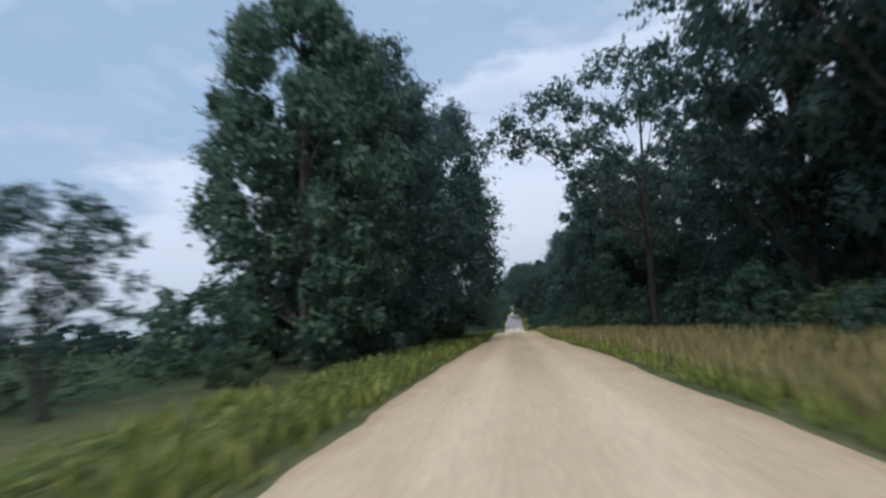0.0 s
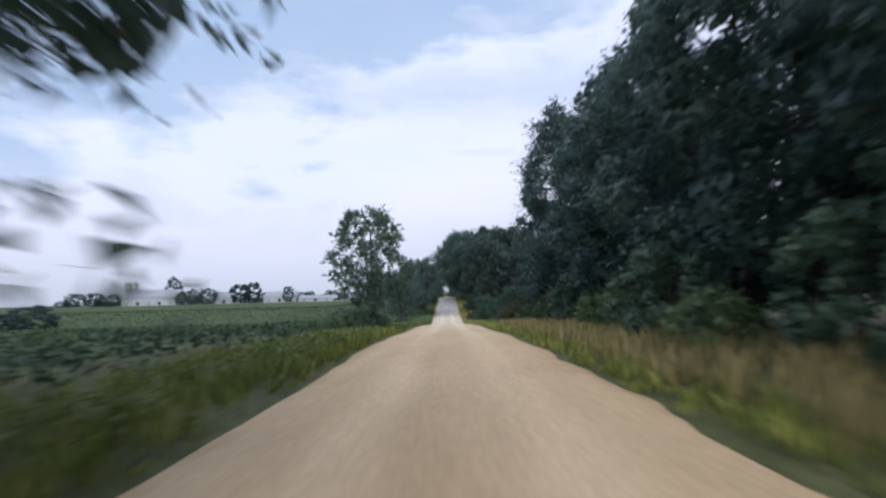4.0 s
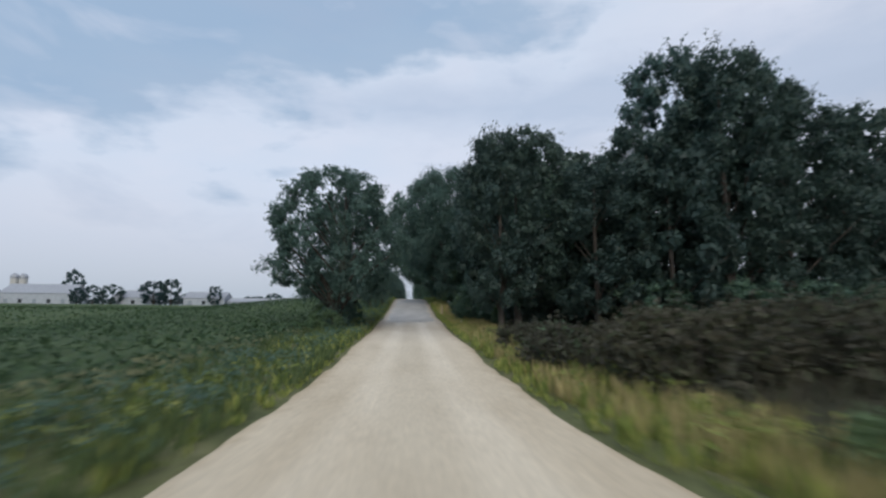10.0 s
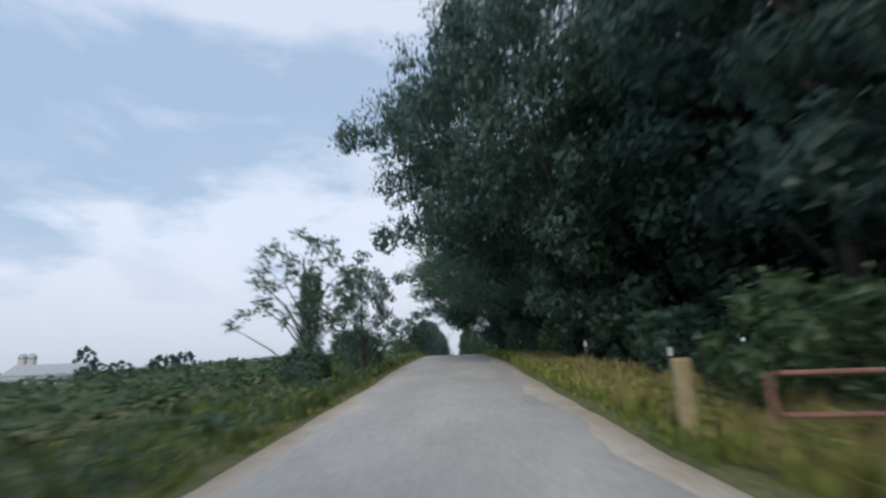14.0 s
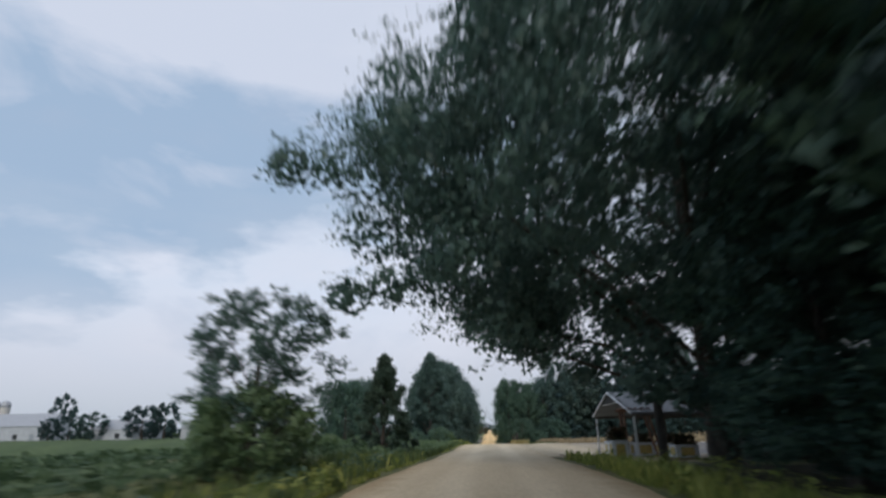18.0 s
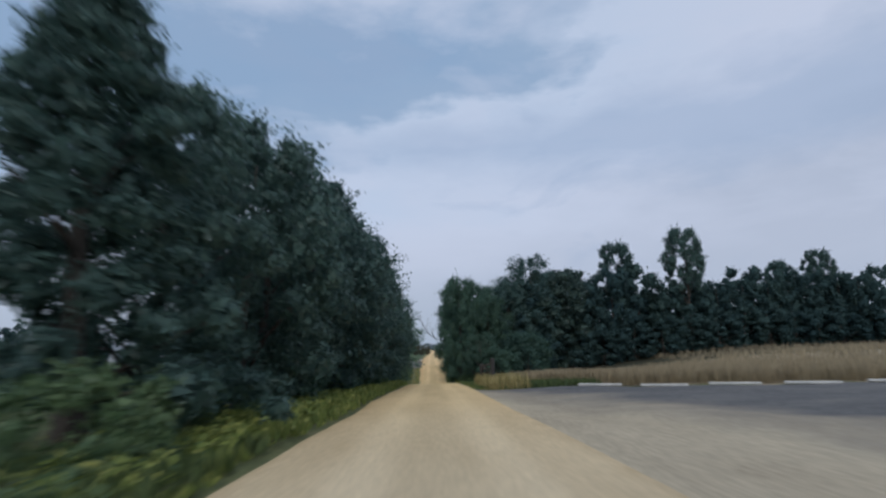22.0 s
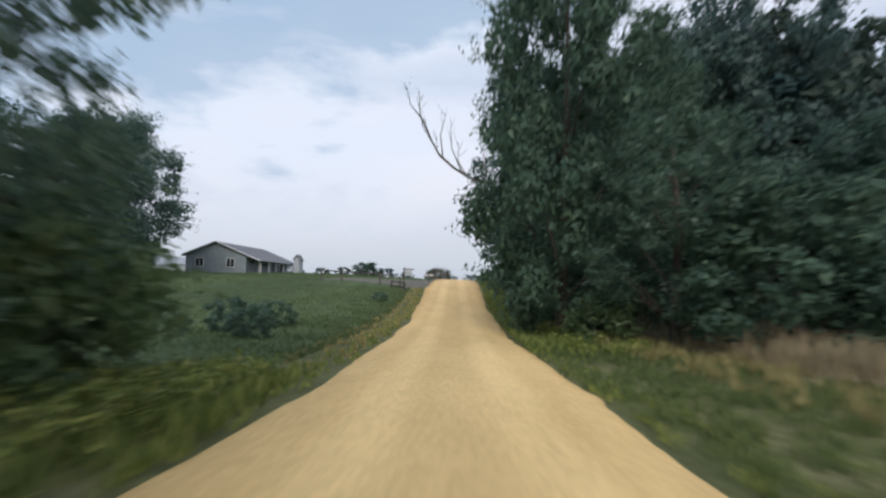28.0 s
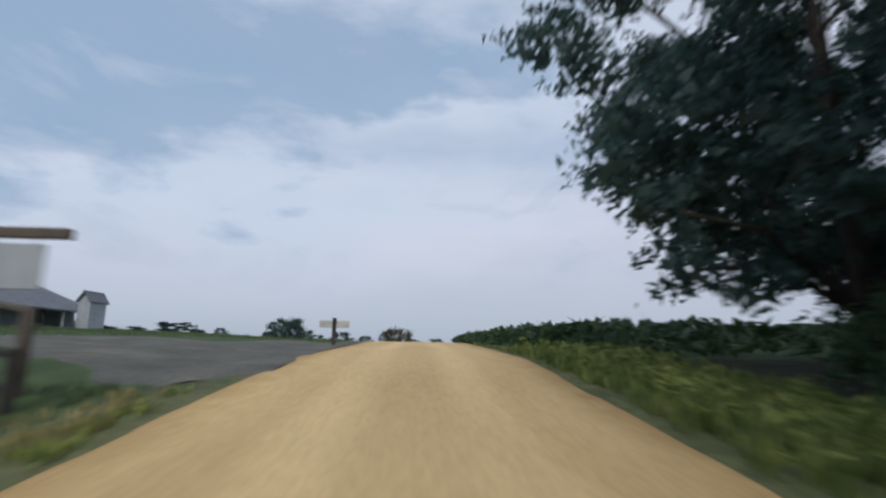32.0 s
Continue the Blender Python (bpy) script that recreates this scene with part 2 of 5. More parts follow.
def lot_colour(t, where):
    """Grey gravel that the road's tan dirt has spread over on the near side."""
    grey = noisy([(0.3, (0.1, 0.1, 0.1)), (0.6, (0.15, 0.145, 0.137)), (0.75, (0.25, 0.23, 0.19))], 0.55, detail=9.0, second=(9, 0.3), stretch=(0.5, 1, 1))(t, where)
    xyz = t.nodes.new("ShaderNodeSeparateXYZ")
    t.links.new(where, xyz.inputs[0])
    n = node(t, "ShaderNodeTexNoise", Scale=0.3, Detail=10.0, Roughness=0.62)
    t.links.new(where, n.inputs["Vector"])
    f = math_node(t, "ADD", math_node(t, "ADD", math_node(t, "MULTIPLY", xyz.outputs[0], 0.11), math_node(t, "MULTIPLY", xyz.outputs[1], 0.03)), math_node(t, "ADD", math_node(t, "MULTIPLY", n.outputs[0], 0.9), -8.86))
    spread = ramp(t, f, [(0.2, (0, 0, 0)), (0.8, (1, 1, 1))])
    tan = noisy([(0.25, (0.37, 0.305, 0.21)), (0.5, (0.47, 0.395, 0.275)), (0.75, (0.53, 0.45, 0.315))], 0.7, second=(13, 0.16), stretch=(1, 0.3, 1))(t, where)
    return mix(t, spread, tan, grey)


DIRT = material("dirt", road_colour, rough=0.95, bump=0.22, bump_scale=16)
ASPHALT = material("worn_asphalt", noisy([(0.3, (0.36, 0.355, 0.34)), (0.55, (0.44, 0.43, 0.41)), (0.75, (0.52, 0.505, 0.475))], 0.7, second=(11, 0.08), stretch=(1, 0.3, 1)), rough=0.9, bump=0.2, bump_scale=22)
DRIVE = material("drive_gravel", noisy([(0.3, (0.09, 0.09, 0.075)), (0.55, (0.14, 0.135, 0.115)), (0.75, (0.22, 0.205, 0.165))], 0.5, second=(9, 0.2)), rough=0.95, bump=0.3, bump_scale=18)
GRAVEL = material("gravel", lot_colour, rough=0.95, bump=0.4, bump_scale=25)
SOIL = material("soil", noisy([(0.3, (0.075, 0.092, 0.038)), (0.55, (0.125, 0.135, 0.058)), (0.8, (0.21, 0.185, 0.105))], 0.6, second=(6, 0.3)), rough=0.95, bump=0.5, bump_scale=7)
FIELD = material("field_green", noisy([(0.3, (0.045, 0.075, 0.03)), (0.7, (0.075, 0.11, 0.042))], 0.12, second=(1.4, 0.3), stretch=(1, 0.3, 1)), rough=0.95, bump=0.6, bump_scale=3)
STUBBLE = material("field_straw", noisy([(0.3, (0.3, 0.245, 0.16)), (0.7, (0.4, 0.33, 0.22))], 0.2, second=(3, 0.2)), rough=0.95, bump=0.6, bump_scale=5)
LITTER = material("wood_floor", noisy([(0.3, (0.03, 0.035, 0.02)), (0.7, (0.07, 0.065, 0.04))], 0.8, second=(6, 0.3)), rough=0.95, bump=0.5, bump_scale=8)

# ---- the lie of the land ----
EYE = 1.31
FIRST, LAST = PATH[0], PATH[-1]
ROAD_Y = [-140.0, -40.0] + [r[2] for r in PATH] + [383.0, 400.0, 430.0, 480.0, 600.0, 1500.0]
ROAD_Z = [FIRST[3] - EYE + 0.6, FIRST[3] - EYE + 0.1] + [r[3] - EYE for r in PATH] + [-2.35, -1.85, -1.55, -1.55, -2.0, -2.0]
_ys = np.arange(-140.0, 1500.0, 1.0)
_raw = np.interp(_ys, ROAD_Y, ROAD_Z)


def smoothed(values, width):
    k = np.hanning(2 * width + 1)
    return np.convolve(np.pad(values, width, mode="edge"), k / k.sum(), "valid")


_near, _far = smoothed(_raw, 4), smoothed(_raw, 55)


# Half the road's width along the way.
HALF_Y = [-140, 0, 16, 28, 38, 70, 105, 118, 144, 158, 205, 226, 244, 276, 308, 319, 330, 352, 366, 378, 400, 460, 1500]
HALF_W = [2.7, 2.7, 2.65, 2.5, 2.4, 2.6, 2.6, 2.5, 2.7, 2.95, 2.95, 3.1, 2.8, 2.5, 2.4, 2.5, 2.25, 2.35, 2.6, 2.95, 3.2, 2.8, 2.8]


def half_road(y):
    return np.interp(y, HALF_Y, HALF_W)


def lot_edge(x):
    """How far the gravel lot reaches before the grain field begins."""
    return np.maximum(291.0 - 0.5 * np.maximum(0.0, np.asarray(x, float) - 7.0), 264.0)


def step(a, b, v):
    f = np.clip((v - a) / (b - a), 0, 1)
    return f * f * (3 - 2 * f)


def road_z(y):
    return np.interp(y, _ys, _near)


def ground(x, y):
    """The ground's height, for numbers or arrays."""
    x, y = np.asarray(x, float), np.asarray(y, float)
    far = np.interp(y, _ys, _far)
    side = np.abs(x)
    z = road_z(y) + (far - road_z(y)) * step(7, 45, side)
    wide = half_road(y) - 2.5
    verge = 1 - step(2, 6, x) * step(236, 244, y) * (1 - step(288, 294, y))
    z = z + verge * (0.12 * step(3.8, 6.5, side - wide) - 0.10 * step(2.4, 3.6, side - wide))
    z = z + 0.07 * np.sin(x * 0.9 + y * 0.31) * np.sin(y * 0.47 - x * 0.2) * step(3.0, 6.0, side)
    lot = step(2.6, 7, x) * step(234, 242, y) * (1 - step(254, 272, y))
    z = z - 0.45 * lot
    z = z - 2.6 * step(12, 50, -x) * step(105, 150, y) * (1 - step(330, 400, y))
    rise = step(10, 62, x) * step(275, 330, y) * (1 - step(420, 520, y))
    return z + 2.7 * rise + 0.5 * step(-60, -20, -np.abs(x + 34)) * step(8, 24, -x) * step(365, 392, y) * (1 - step(430, 470, y))


def g(x, y):
    return float(ground(x, y))


# ---- building blocks ----


def mesh_of(name, verts, faces, mats, smooth=False, index=None):
    me = bpy.data.meshes.new(name)
    me.from_pydata(verts, [], faces)
    for m in mats if isinstance(mats, (list, tuple)) else [mats]:
        me.materials.append(m)
    if smooth:
        me.polygons.foreach_set("use_smooth", [True] * len(me.polygons))
    if index is not None:
        me.polygons.foreach_set("material_index", index)
    me.update()
    return me


def part(name, bm, mat, parent, label=""):
    """Links a bmesh as one mesh object under a thing or under a part."""
    me = bpy.data.meshes.new(name)
    bm.to_mesh(me)
    bm.free()
    me.materials.append(mat)
    ob = new(name, me)
    ob.parent = parent
    return tagged(ob, label) if label else ob


def thing(name, x, y, z, label, category, group="", turn=0.0):
    e = new(name)
    e.empty_display_size = 0.2
    e.matrix_basis = pose(x, y, z, 0, 0, turn)
    return tagged(e, label, category, group)


def box(bm, lo, hi, bevel=0.0):
    """A box from corner to corner, its edges rounded by bevel."""
    lo, hi = Vector(lo), Vector(hi)
    made = bmesh.ops.create_cube(bm, size=1.0, matrix=Matrix.LocRotScale((lo + hi) / 2, None, hi - lo))
    if bevel:
        edges = list({e for v in made["verts"] for e in v.link_edges})
        bmesh.ops.bevel(bm, geom=edges, offset=bevel, segments=1, affect="EDGES")


def tube(points, radii, sides, verts, faces):
    """A tapered tube along points, added to the lists."""
    base = len(verts)
    pts = np.array(points, float)
    for k, (p, r) in enumerate(zip(pts, radii)):
        d = pts[min(k + 1, len(pts) - 1)] - pts[max(k - 1, 0)]
        d = d / (np.linalg.norm(d) + 1e-9)
        u = np.cross(d, (0.31, 0.95, 0.11))
        u = u / (np.linalg.norm(u) + 1e-9)
        v = np.cross(d, u)
        for s in range(sides):
            a = 2 * math.pi * s / sides
            verts.append(tuple(p + r * (math.cos(a) * u + math.sin(a) * v)))
    for k in range(len(pts) - 1):
        for s in range(sides):
            a, b = base + k * sides + s, base + k * sides + (s + 1) % sides
            faces.append((a, b, b + sides, a + sides))
    faces.append(tuple(base + (len(pts) - 1) * sides + s for s in range(sides)))


def leaves(points, out, size, rng, droop=0.3, slim=0.5, tilt=0.55):
    """One three-cornered leaf at each point; out: the way its upper side looks. Gives arrays of corners."""
    n = len(points)
    nor = out + rng.normal(0, tilt, (n, 3))
    nor /= np.linalg.norm(nor, axis=1, keepdims=True) + 1e-9
    along = np.cross(nor, rng.normal(0, 1, (n, 3)))
    along[:, 2] -= droop * rng.random(n)
    along /= np.linalg.norm(along, axis=1, keepdims=True) + 1e-9
    across = np.cross(nor, along)
    s = (size * (0.6 + 0.8 * rng.random(n)))[:, None]
    a = points + along * s * 0.62
    b, c = points - along * s * 0.38 + across * s * slim * 0.5, points - along * s * 0.38 - across * s * slim * 0.5
    return np.stack([a, b, c], 1).reshape(-1, 3)


def leaf_mesh(name, corners, mat, sides=3):
    k = len(corners) // sides
    me = bpy.data.meshes.new(name)
    me.vertices.add(sides * k)
    me.vertices.foreach_set("co", corners.astype(np.float32).ravel())
    me.loops.add(sides * k)
    me.loops.foreach_set("vertex_index", np.arange(sides * k, dtype=np.int32))
    me.polygons.add(k)
    me.polygons.foreach_set("loop_start", np.arange(0, sides * k, sides, dtype=np.int32))
    me.materials.append(mat)
    me.update(calc_edges=True)
    return me


def crown(rng, height, radius, base, clumps, count, size, kind, fill, coarse, extra, lump, shell, hang, sprig):
    """Clump centres and leaf corners of a crown: leafy sprigs that reach out of clumps, each clump closed by a shell of leaves.
    kind: broad, cone, column, open."""
    cs, rs = [], []
    for k in range(clumps):
        h = (k + rng.random()) / clumps
        if kind == "cone":
            r = radius * (1 - h) ** 0.75 * (0.72 + 0.42 * rng.random())
        elif kind == "column":
            r = radius * math.sin(math.pi * min(0.98, 0.16 + 0.8 * h)) ** 0.6
        else:
            r = radius * math.sin(math.pi * (0.14 + 0.78 * h)) ** 0.55
        a = k * 2.39996 + rng.random() * 0.9
        far = r * (0.35 + 0.65 * math.sqrt(rng.random()))
        q = radius * (0.2 + 0.17 * rng.random()) * (0.55 if kind == "cone" else 0.62 if kind == "open" else lump)
        cs.append((far * math.cos(a), far * math.sin(a), base + (height - base) * (0.04 + 0.93 * h)))
        rs.append(q)
    if kind in ("cone", "column"):
        cs.append((0, 0, height * 0.97)), rs.append(radius * 0.12)
    for x, y, z, q in extra:
        cs.append((x, y, z)), rs.append(q)
    cs, rs = np.array(cs), np.array(rs)
    per = 18
    way = rng.normal(0, 1, (len(cs) * per, 3))
    way[:, 2] += 0.25
    way /= np.linalg.norm(way, axis=1, keepdims=True)
    owner = np.repeat(np.arange(len(cs)), per)
    subs = cs[owner] + way * rs[owner, None] * np.array([1.0, 1.0, 0.8]) * (0.5 + 0.66 * rng.random((len(owner), 1)))
    sub_r = rs[owner] * (0.16 + 0.2 * rng.random(len(owner)))
    reach = way + subs * np.array([1.0, 1.0, 0.0]) / radius
    reach[:, 2] -= hang
    reach /= np.linalg.norm(reach, axis=1, keepdims=True)
    # The sprigs.
    core = int(count * fill)
    n = count - core
    pick = rng.choice(len(sub_r), n, p=sub_r**2 / (sub_r**2).sum())
    ball = rng.normal(0, 1, (n, 3))
    ball /= np.linalg.norm(ball, axis=1, keepdims=True)
    off = ball * (rng.random(n) ** 0.5 * sub_r[pick])[:, None]
    d = reach[pick]
    pts = subs[pick] + off * (1 - 0.3 * sprig) + d * ((off * d).sum(1) * 1.1 * sprig)[:, None]
    droop = 0.7 + hang if kind != "cone" else -0.4
    slim = 0.62 if kind != "cone" else 0.36
    parts = [leaves(pts, ball + np.array([0, 0, 0.5]), np.full(n, size), rng, droop, slim)]
    # Coarser sprays inside.
    if core:
        pick = rng.choice(len(rs), core, p=rs**2 / (rs**2).sum())
        ball = rng.normal(0, 1, (core, 3))
        ball /= np.linalg.norm(ball, axis=1, keepdims=True)
        pts = cs[pick] + ball * (rng.random(core) ** 0.5 * rs[pick] * 0.7)[:, None]
        parts.append(leaves(pts, ball + np.array([0, 0, 0.5]), np.full(core, size * coarse), rng, droop, slim))
    # The closed shell of each clump.
    if shell:
        m = len(cs) * shell
        owner = np.repeat(np.arange(len(cs)), shell)
        ball = rng.normal(0, 1, (m, 3))
        ball /= np.linalg.norm(ball, axis=1, keepdims=True)
        q = rs[owner] * 0.66
        pts = cs[owner] + ball * (q * (0.7 + 0.4 * rng.random(m)))[:, None] * np.array([1.0, 1.0, 0.85])
        parts.append(leaves(pts, ball, np.minimum(q * 5.2 / math.sqrt(shell), size * 1.7), rng, 0.3, 0.75, 0.4))
    return cs, np.concatenate(parts)


def tree(name, seed, height, radius, base, clumps, count, size, kind, mat, label, girth=0.0, vine=0, limbs=14, group="roadside trees", fill=0.2, wrap=0.25, coarse=2.0, extra=(), lump=1.0, shell=60, hang=0.0, sprig=1.0):
    """A tree at the origin: a tapered trunk with limbs, and a crown of many leaves."""
    rng = np.random.default_rng(seed)
    e = thing(name, 0, 0, 0, label, "shrub" if name == "shrub" else "tree", group)
    cs, corners = crown(rng, height, radius, base, clumps, count, size, kind, fill, coarse, extra, lump, 0 if kind == "open" else shell, hang, sprig)
    verts, faces = [], []
    r0 = girth or 0.016 * height + 0.05
    lean = rng.normal(0, 0.02, 2)
    axis = [(lean[0] * h * height + 0.08 * math.sin(h * 5 + seed), lean[1] * h * height + 0.08 * math.cos(h * 4 + seed), h * height * 0.9 - 0.25) for h in np.linspace(0, 1, 8)]
    tube(axis, [r0 * (1.35 if k == 0 else 1) * (1 - 0.85 * k / 7) for k in range(8)], 9, verts, faces)
    for k in rng.choice(len(cs), min(limbs, len(cs)), replace=False):
        tip = np.array(cs[k])
        h = max(0.12, min(0.8, (tip[2] - 0.9 * np.hypot(tip[0], tip[1])) / height))
        p = np.array([np.interp(h, np.linspace(0, 1, 8), [q[i] for q in axis]) for i in range(3)])
        mid = (p + tip) / 2 + np.array([0, 0, 0.06 * height * rng.random()])
        r = r0 * (1 - 0.85 * h) * 0.38
        tube([p, mid, tip], [r, r * 0.6, r * 0.2], 5, verts, faces)
    trunk = new("trunk", mesh_of("trunk", verts, faces, BARK, smooth=True))
    trunk.parent = e
    top = new("crown", leaf_mesh("crown", corners, mat))
    top.parent = e
    if vine:
        h = rng.random(vine) ** 0.8
        a = rng.random(vine) * 2 * math.pi
        rr = r0 + 0.08 + wrap * rng.random(vine) * (1 - 0.5 * h)
        pts = np.stack([rr * np.cos(a), rr * np.sin(a), h * height * 0.75], 1)
        ivy_leaves = new("vine", leaf_mesh("vine", leaves(pts, np.stack([np.cos(a), np.sin(a), 0.3 + 0 * a], 1), np.full(vine, size), rng), mat))
        ivy_leaves.parent = e
        tagged(ivy_leaves, "green vine leaves round the trunk")
    return e


_used = {}


def plant(template, x, y, height=1.0, width=None, turn=None, label=""):
    """Stands the template, or a copy of it once it is used, at (x, y), scaled from its own size."""
    width = height if width is None else width
    turn = random.uniform(0, 360) if turn is None else turn
    m = pose(x, y, g(x, y) - 0.05, 0, 0, turn) @ Matrix.Diagonal((width, width, height, 1))
    if template.name not in _used:
        _used[template.name] = 1
        template.matrix_basis = m
        ob = template
    else:
        ob = copy_thing(template, m)
        ob.scale = (width, width, height)
    return tagged(ob, label) if label else ob


# ---- ground and road ----
xs = np.unique(np.concatenate([np.linspace(-900, -120, 14), np.linspace(-120, -20, 21), np.linspace(-20, -2, 19), np.linspace(-2, 2, 3), np.linspace(2, 20, 19), np.linspace(20, 120, 21), np.linspace(120, 900, 14)]))
ys = np.unique(np.concatenate([np.linspace(-140, -10, 14), np.linspace(-10, 440, 226), np.linspace(440, 700, 27), np.linspace(700, 1490, 14)]))
gx, gy = np.meshgrid(xs, ys)
gz = ground(gx, gy) - 0.06 * (1 - step(-0.5, 0.2, np.abs(gx) - half_road(gy)))
nx, ny = len(xs), len(ys)
verts = np.stack([gx, gy, gz], -1).reshape(-1, 3).tolist()
faces, index = [], []
for j in range(ny - 1):
    for i in range(nx - 1):
        faces.append((j * nx + i, j * nx + i + 1, (j + 1) * nx + i + 1, (j + 1) * nx + i))
        x, y = (xs[i] + xs[i + 1]) / 2, (ys[j] + ys[j + 1]) / 2
        k = 0
        if x < -8.5 or x < -4.4 and y > 328:
            k = 1
        if x < -7.5 and 240 < y < 330:
            k = 0
        if 5.5 < x and (y < 232 or y > 345):
            k = 3
        if x > 6.5 and lot_edge(x) < y < 345:
            k = 2
        if x > 4.5 and y > 384 or x > 60 and y < 150:
            k = 1
        index.append(k)
land = tagged(new("ground", mesh_of("ground", verts, faces, [SOIL, FIELD, STUBBLE, LITTER], True, index)), "rolling farmland with grassy verges and green fields", "ground", kind="structure")

ry = np.arange(-139, 1200, 1.0)
across = np.array([-1.0, -0.86, -0.6, -0.3, 0.0, 0.3, 0.6, 0.86, 1.0])
rng = np.random.default_rng(5)
verts, faces = [], []
edge_l = np.convolve(rng.normal(0, 0.28, len(ry) + 4), np.ones(5) / 5, "valid")
edge_r = np.convolve(rng.normal(0, 0.28, len(ry) + 4), np.ones(5) / 5, "valid")
for k, y in enumerate(ry):
    for a in across:
        x = a * (float(half_road(y)) + 0.08) + (edge_l[k] if a < -0.95 else edge_r[k] if a > 0.95 else 0)
        z = float(road_z(y)) + 0.05 * (1 - a * a) - 0.03 * math.exp(-((abs(a) - 0.33) / 0.12) ** 2) - (0.10 if abs(a) > 0.95 else 0)
        verts.append((x, float(y), z))
n = len(across)
faces = [(k * n + i, k * n + i + 1, (k + 1) * n + i + 1, (k + 1) * n + i) for k in range(len(ry) - 1) for i in range(n - 1)]
tagged(new("road", mesh_of("road", verts, faces, DIRT, True)), "pale tan packed dirt and gravel country road", "road", kind="structure")

# The stretch of old grey paving with broken edges, between dirt shoulders.
py = np.arange(160.5, 212.0, 0.5)
rng = np.random.default_rng(8)
ragged = [np.convolve(rng.normal(0, 0.5, len(py) + 4), np.ones(5) / 5, "valid") for _ in range(2)]
verts = []
for k, y in enumerate(py):
    fade = 1 - 0.9 * step(204, 212, y) - 0.35 * (1 - step(160.5, 163, y))
    for j, a in enumerate((-1.0, -0.96, -0.5, 0.0, 0.5, 0.96, 1.0)):
        x = a * 2.25 * fade + (ragged[0][k] if j < 2 else ragged[1][k] if j > 4 else 0) * 0.7
        share = x / (float(half_road(y)) + 0.08)
        yy = float(y) + (0.5 * math.sin(x * 2.3) + 0.3 * math.sin(x * 5.1) if k == 0 else 0)
        verts.append((x, yy, float(road_z(y)) + 0.05 * (1 - share * share) + (0.018 if 0 < j < 6 and k else -0.03) - 0.03 * math.exp(-((abs(share) - 0.33) / 0.12) ** 2)))
faces = [(k * 7 + i, k * 7 + i + 1, k * 7 + i + 8, k * 7 + i + 7) for k in range(len(py) - 1) for i in range(6)]
tagged(new("paved_strip", mesh_of("paved_strip", verts, faces, ASPHALT, True)), "worn grey paving with broken edges over the dirt road", "road", kind="structure")

# The dirt drive that turns off to the house.
verts = []
dx = np.linspace(-2.5, -15.0, 24)
for x in dx:
    lo, hi = 379.0 + 6.0 * float(step(4, 13, -x)) + 0.5 * math.sin(x * 1.7), 398.0 - 4.5 * float(step(4, 12, -x)) + 0.5 * math.sin(x * 1.1)
    for a in (0.0, 0.05, 0.3, 0.5, 0.7, 0.95, 1.0):
        y = lo + a * (hi - lo)
        z = max(g(x, y) + 0.045, float(road_z(y)) + 0.04) if x > -3.9 else g(x, y) + 0.045
        verts.append((float(x), y, z if 0 < a < 1 else z - 0.075))
faces = [(k * 7 + i, k * 7 + i + 7, k * 7 + i + 8, k * 7 + i + 1) for k in range(23) for i in range(6)]
tagged(new("driveway", mesh_of("driveway", verts, faces, DRIVE, True)), "dusty gravel drive turning off towards the farmhouse", "driveway", kind="structure")

# The gravel lot beside the road.
lx, ly = np.linspace(2.0, 40, 34), np.linspace(238, 290.4, 46)
verts, faces = [], []
for j, y in enumerate(ly):
    for i, x in enumerate(lx):
        wob = 0.7 * math.sin(x * 0.8) + 0.4 * math.sin(x * 2.1)
        yy = 238 + (y - 238) * (float(lot_edge(x)) - 238.6) / 52.4 + (wob if j in (0, len(ly) - 1) else 0) + (3.0 * (1 - step(2.2, 8, x)) if j == 0 else 0)
        verts.append((x, yy, g(x, yy) + 0.035 - 0.02 * (1 - step(2.3, 2.8, x)) - (0.05 if j in (0, len(ly) - 1) else 0)))
n = len(lx)
faces = [(j * n + i, j * n + i + 1, (j + 1) * n + i + 1, (j + 1) * n + i) for j in range(len(ly) - 1) for i in range(n - 1)]
tagged(new("gravel_lot", mesh_of("gravel_lot", verts, faces, GRAVEL, True)), "flat grey gravel parking lot beside the road", "parking lot", kind="structure")

# ---- trees ----
random.seed(11)
B = "tall broadleaf tree with a dense dark green crown in roadside woods"
broad = [
    tree("broadleaf_tree", 1, 16, 5.0, 2.2, 76, 12000, 0.2, "broad", LEAF_DARK, B, lump=0.85, shell=60, group="woods"),
    tree("broadleaf_tree", 2, 17, 4.6, 2.8, 74, 12000, 0.2, "broad", LEAF_DARK, B, lump=0.85, shell=90, group="woods"),
    tree("broadleaf_tree", 3, 15, 5.4, 1.2, 80, 12000, 0.2, "broad", LEAF, B, lump=0.85, shell=90, group="woods"),
]
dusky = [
    tree("broadleaf_tree", 7, 16, 5.0, 1.6, 80, 12000, 0.2, "broad", LEAF_WOOD_DIMMED, B, lump=0.85, shell=90, group="woods"),
    tree("broadleaf_tree", 8, 17, 4.8, 2.2, 80, 12000, 0.2, "broad", LEAF_WOOD_DIMMED, B, lump=0.85, shell=90, group="woods"),
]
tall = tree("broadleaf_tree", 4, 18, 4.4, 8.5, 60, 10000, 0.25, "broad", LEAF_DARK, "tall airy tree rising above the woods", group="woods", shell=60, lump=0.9)
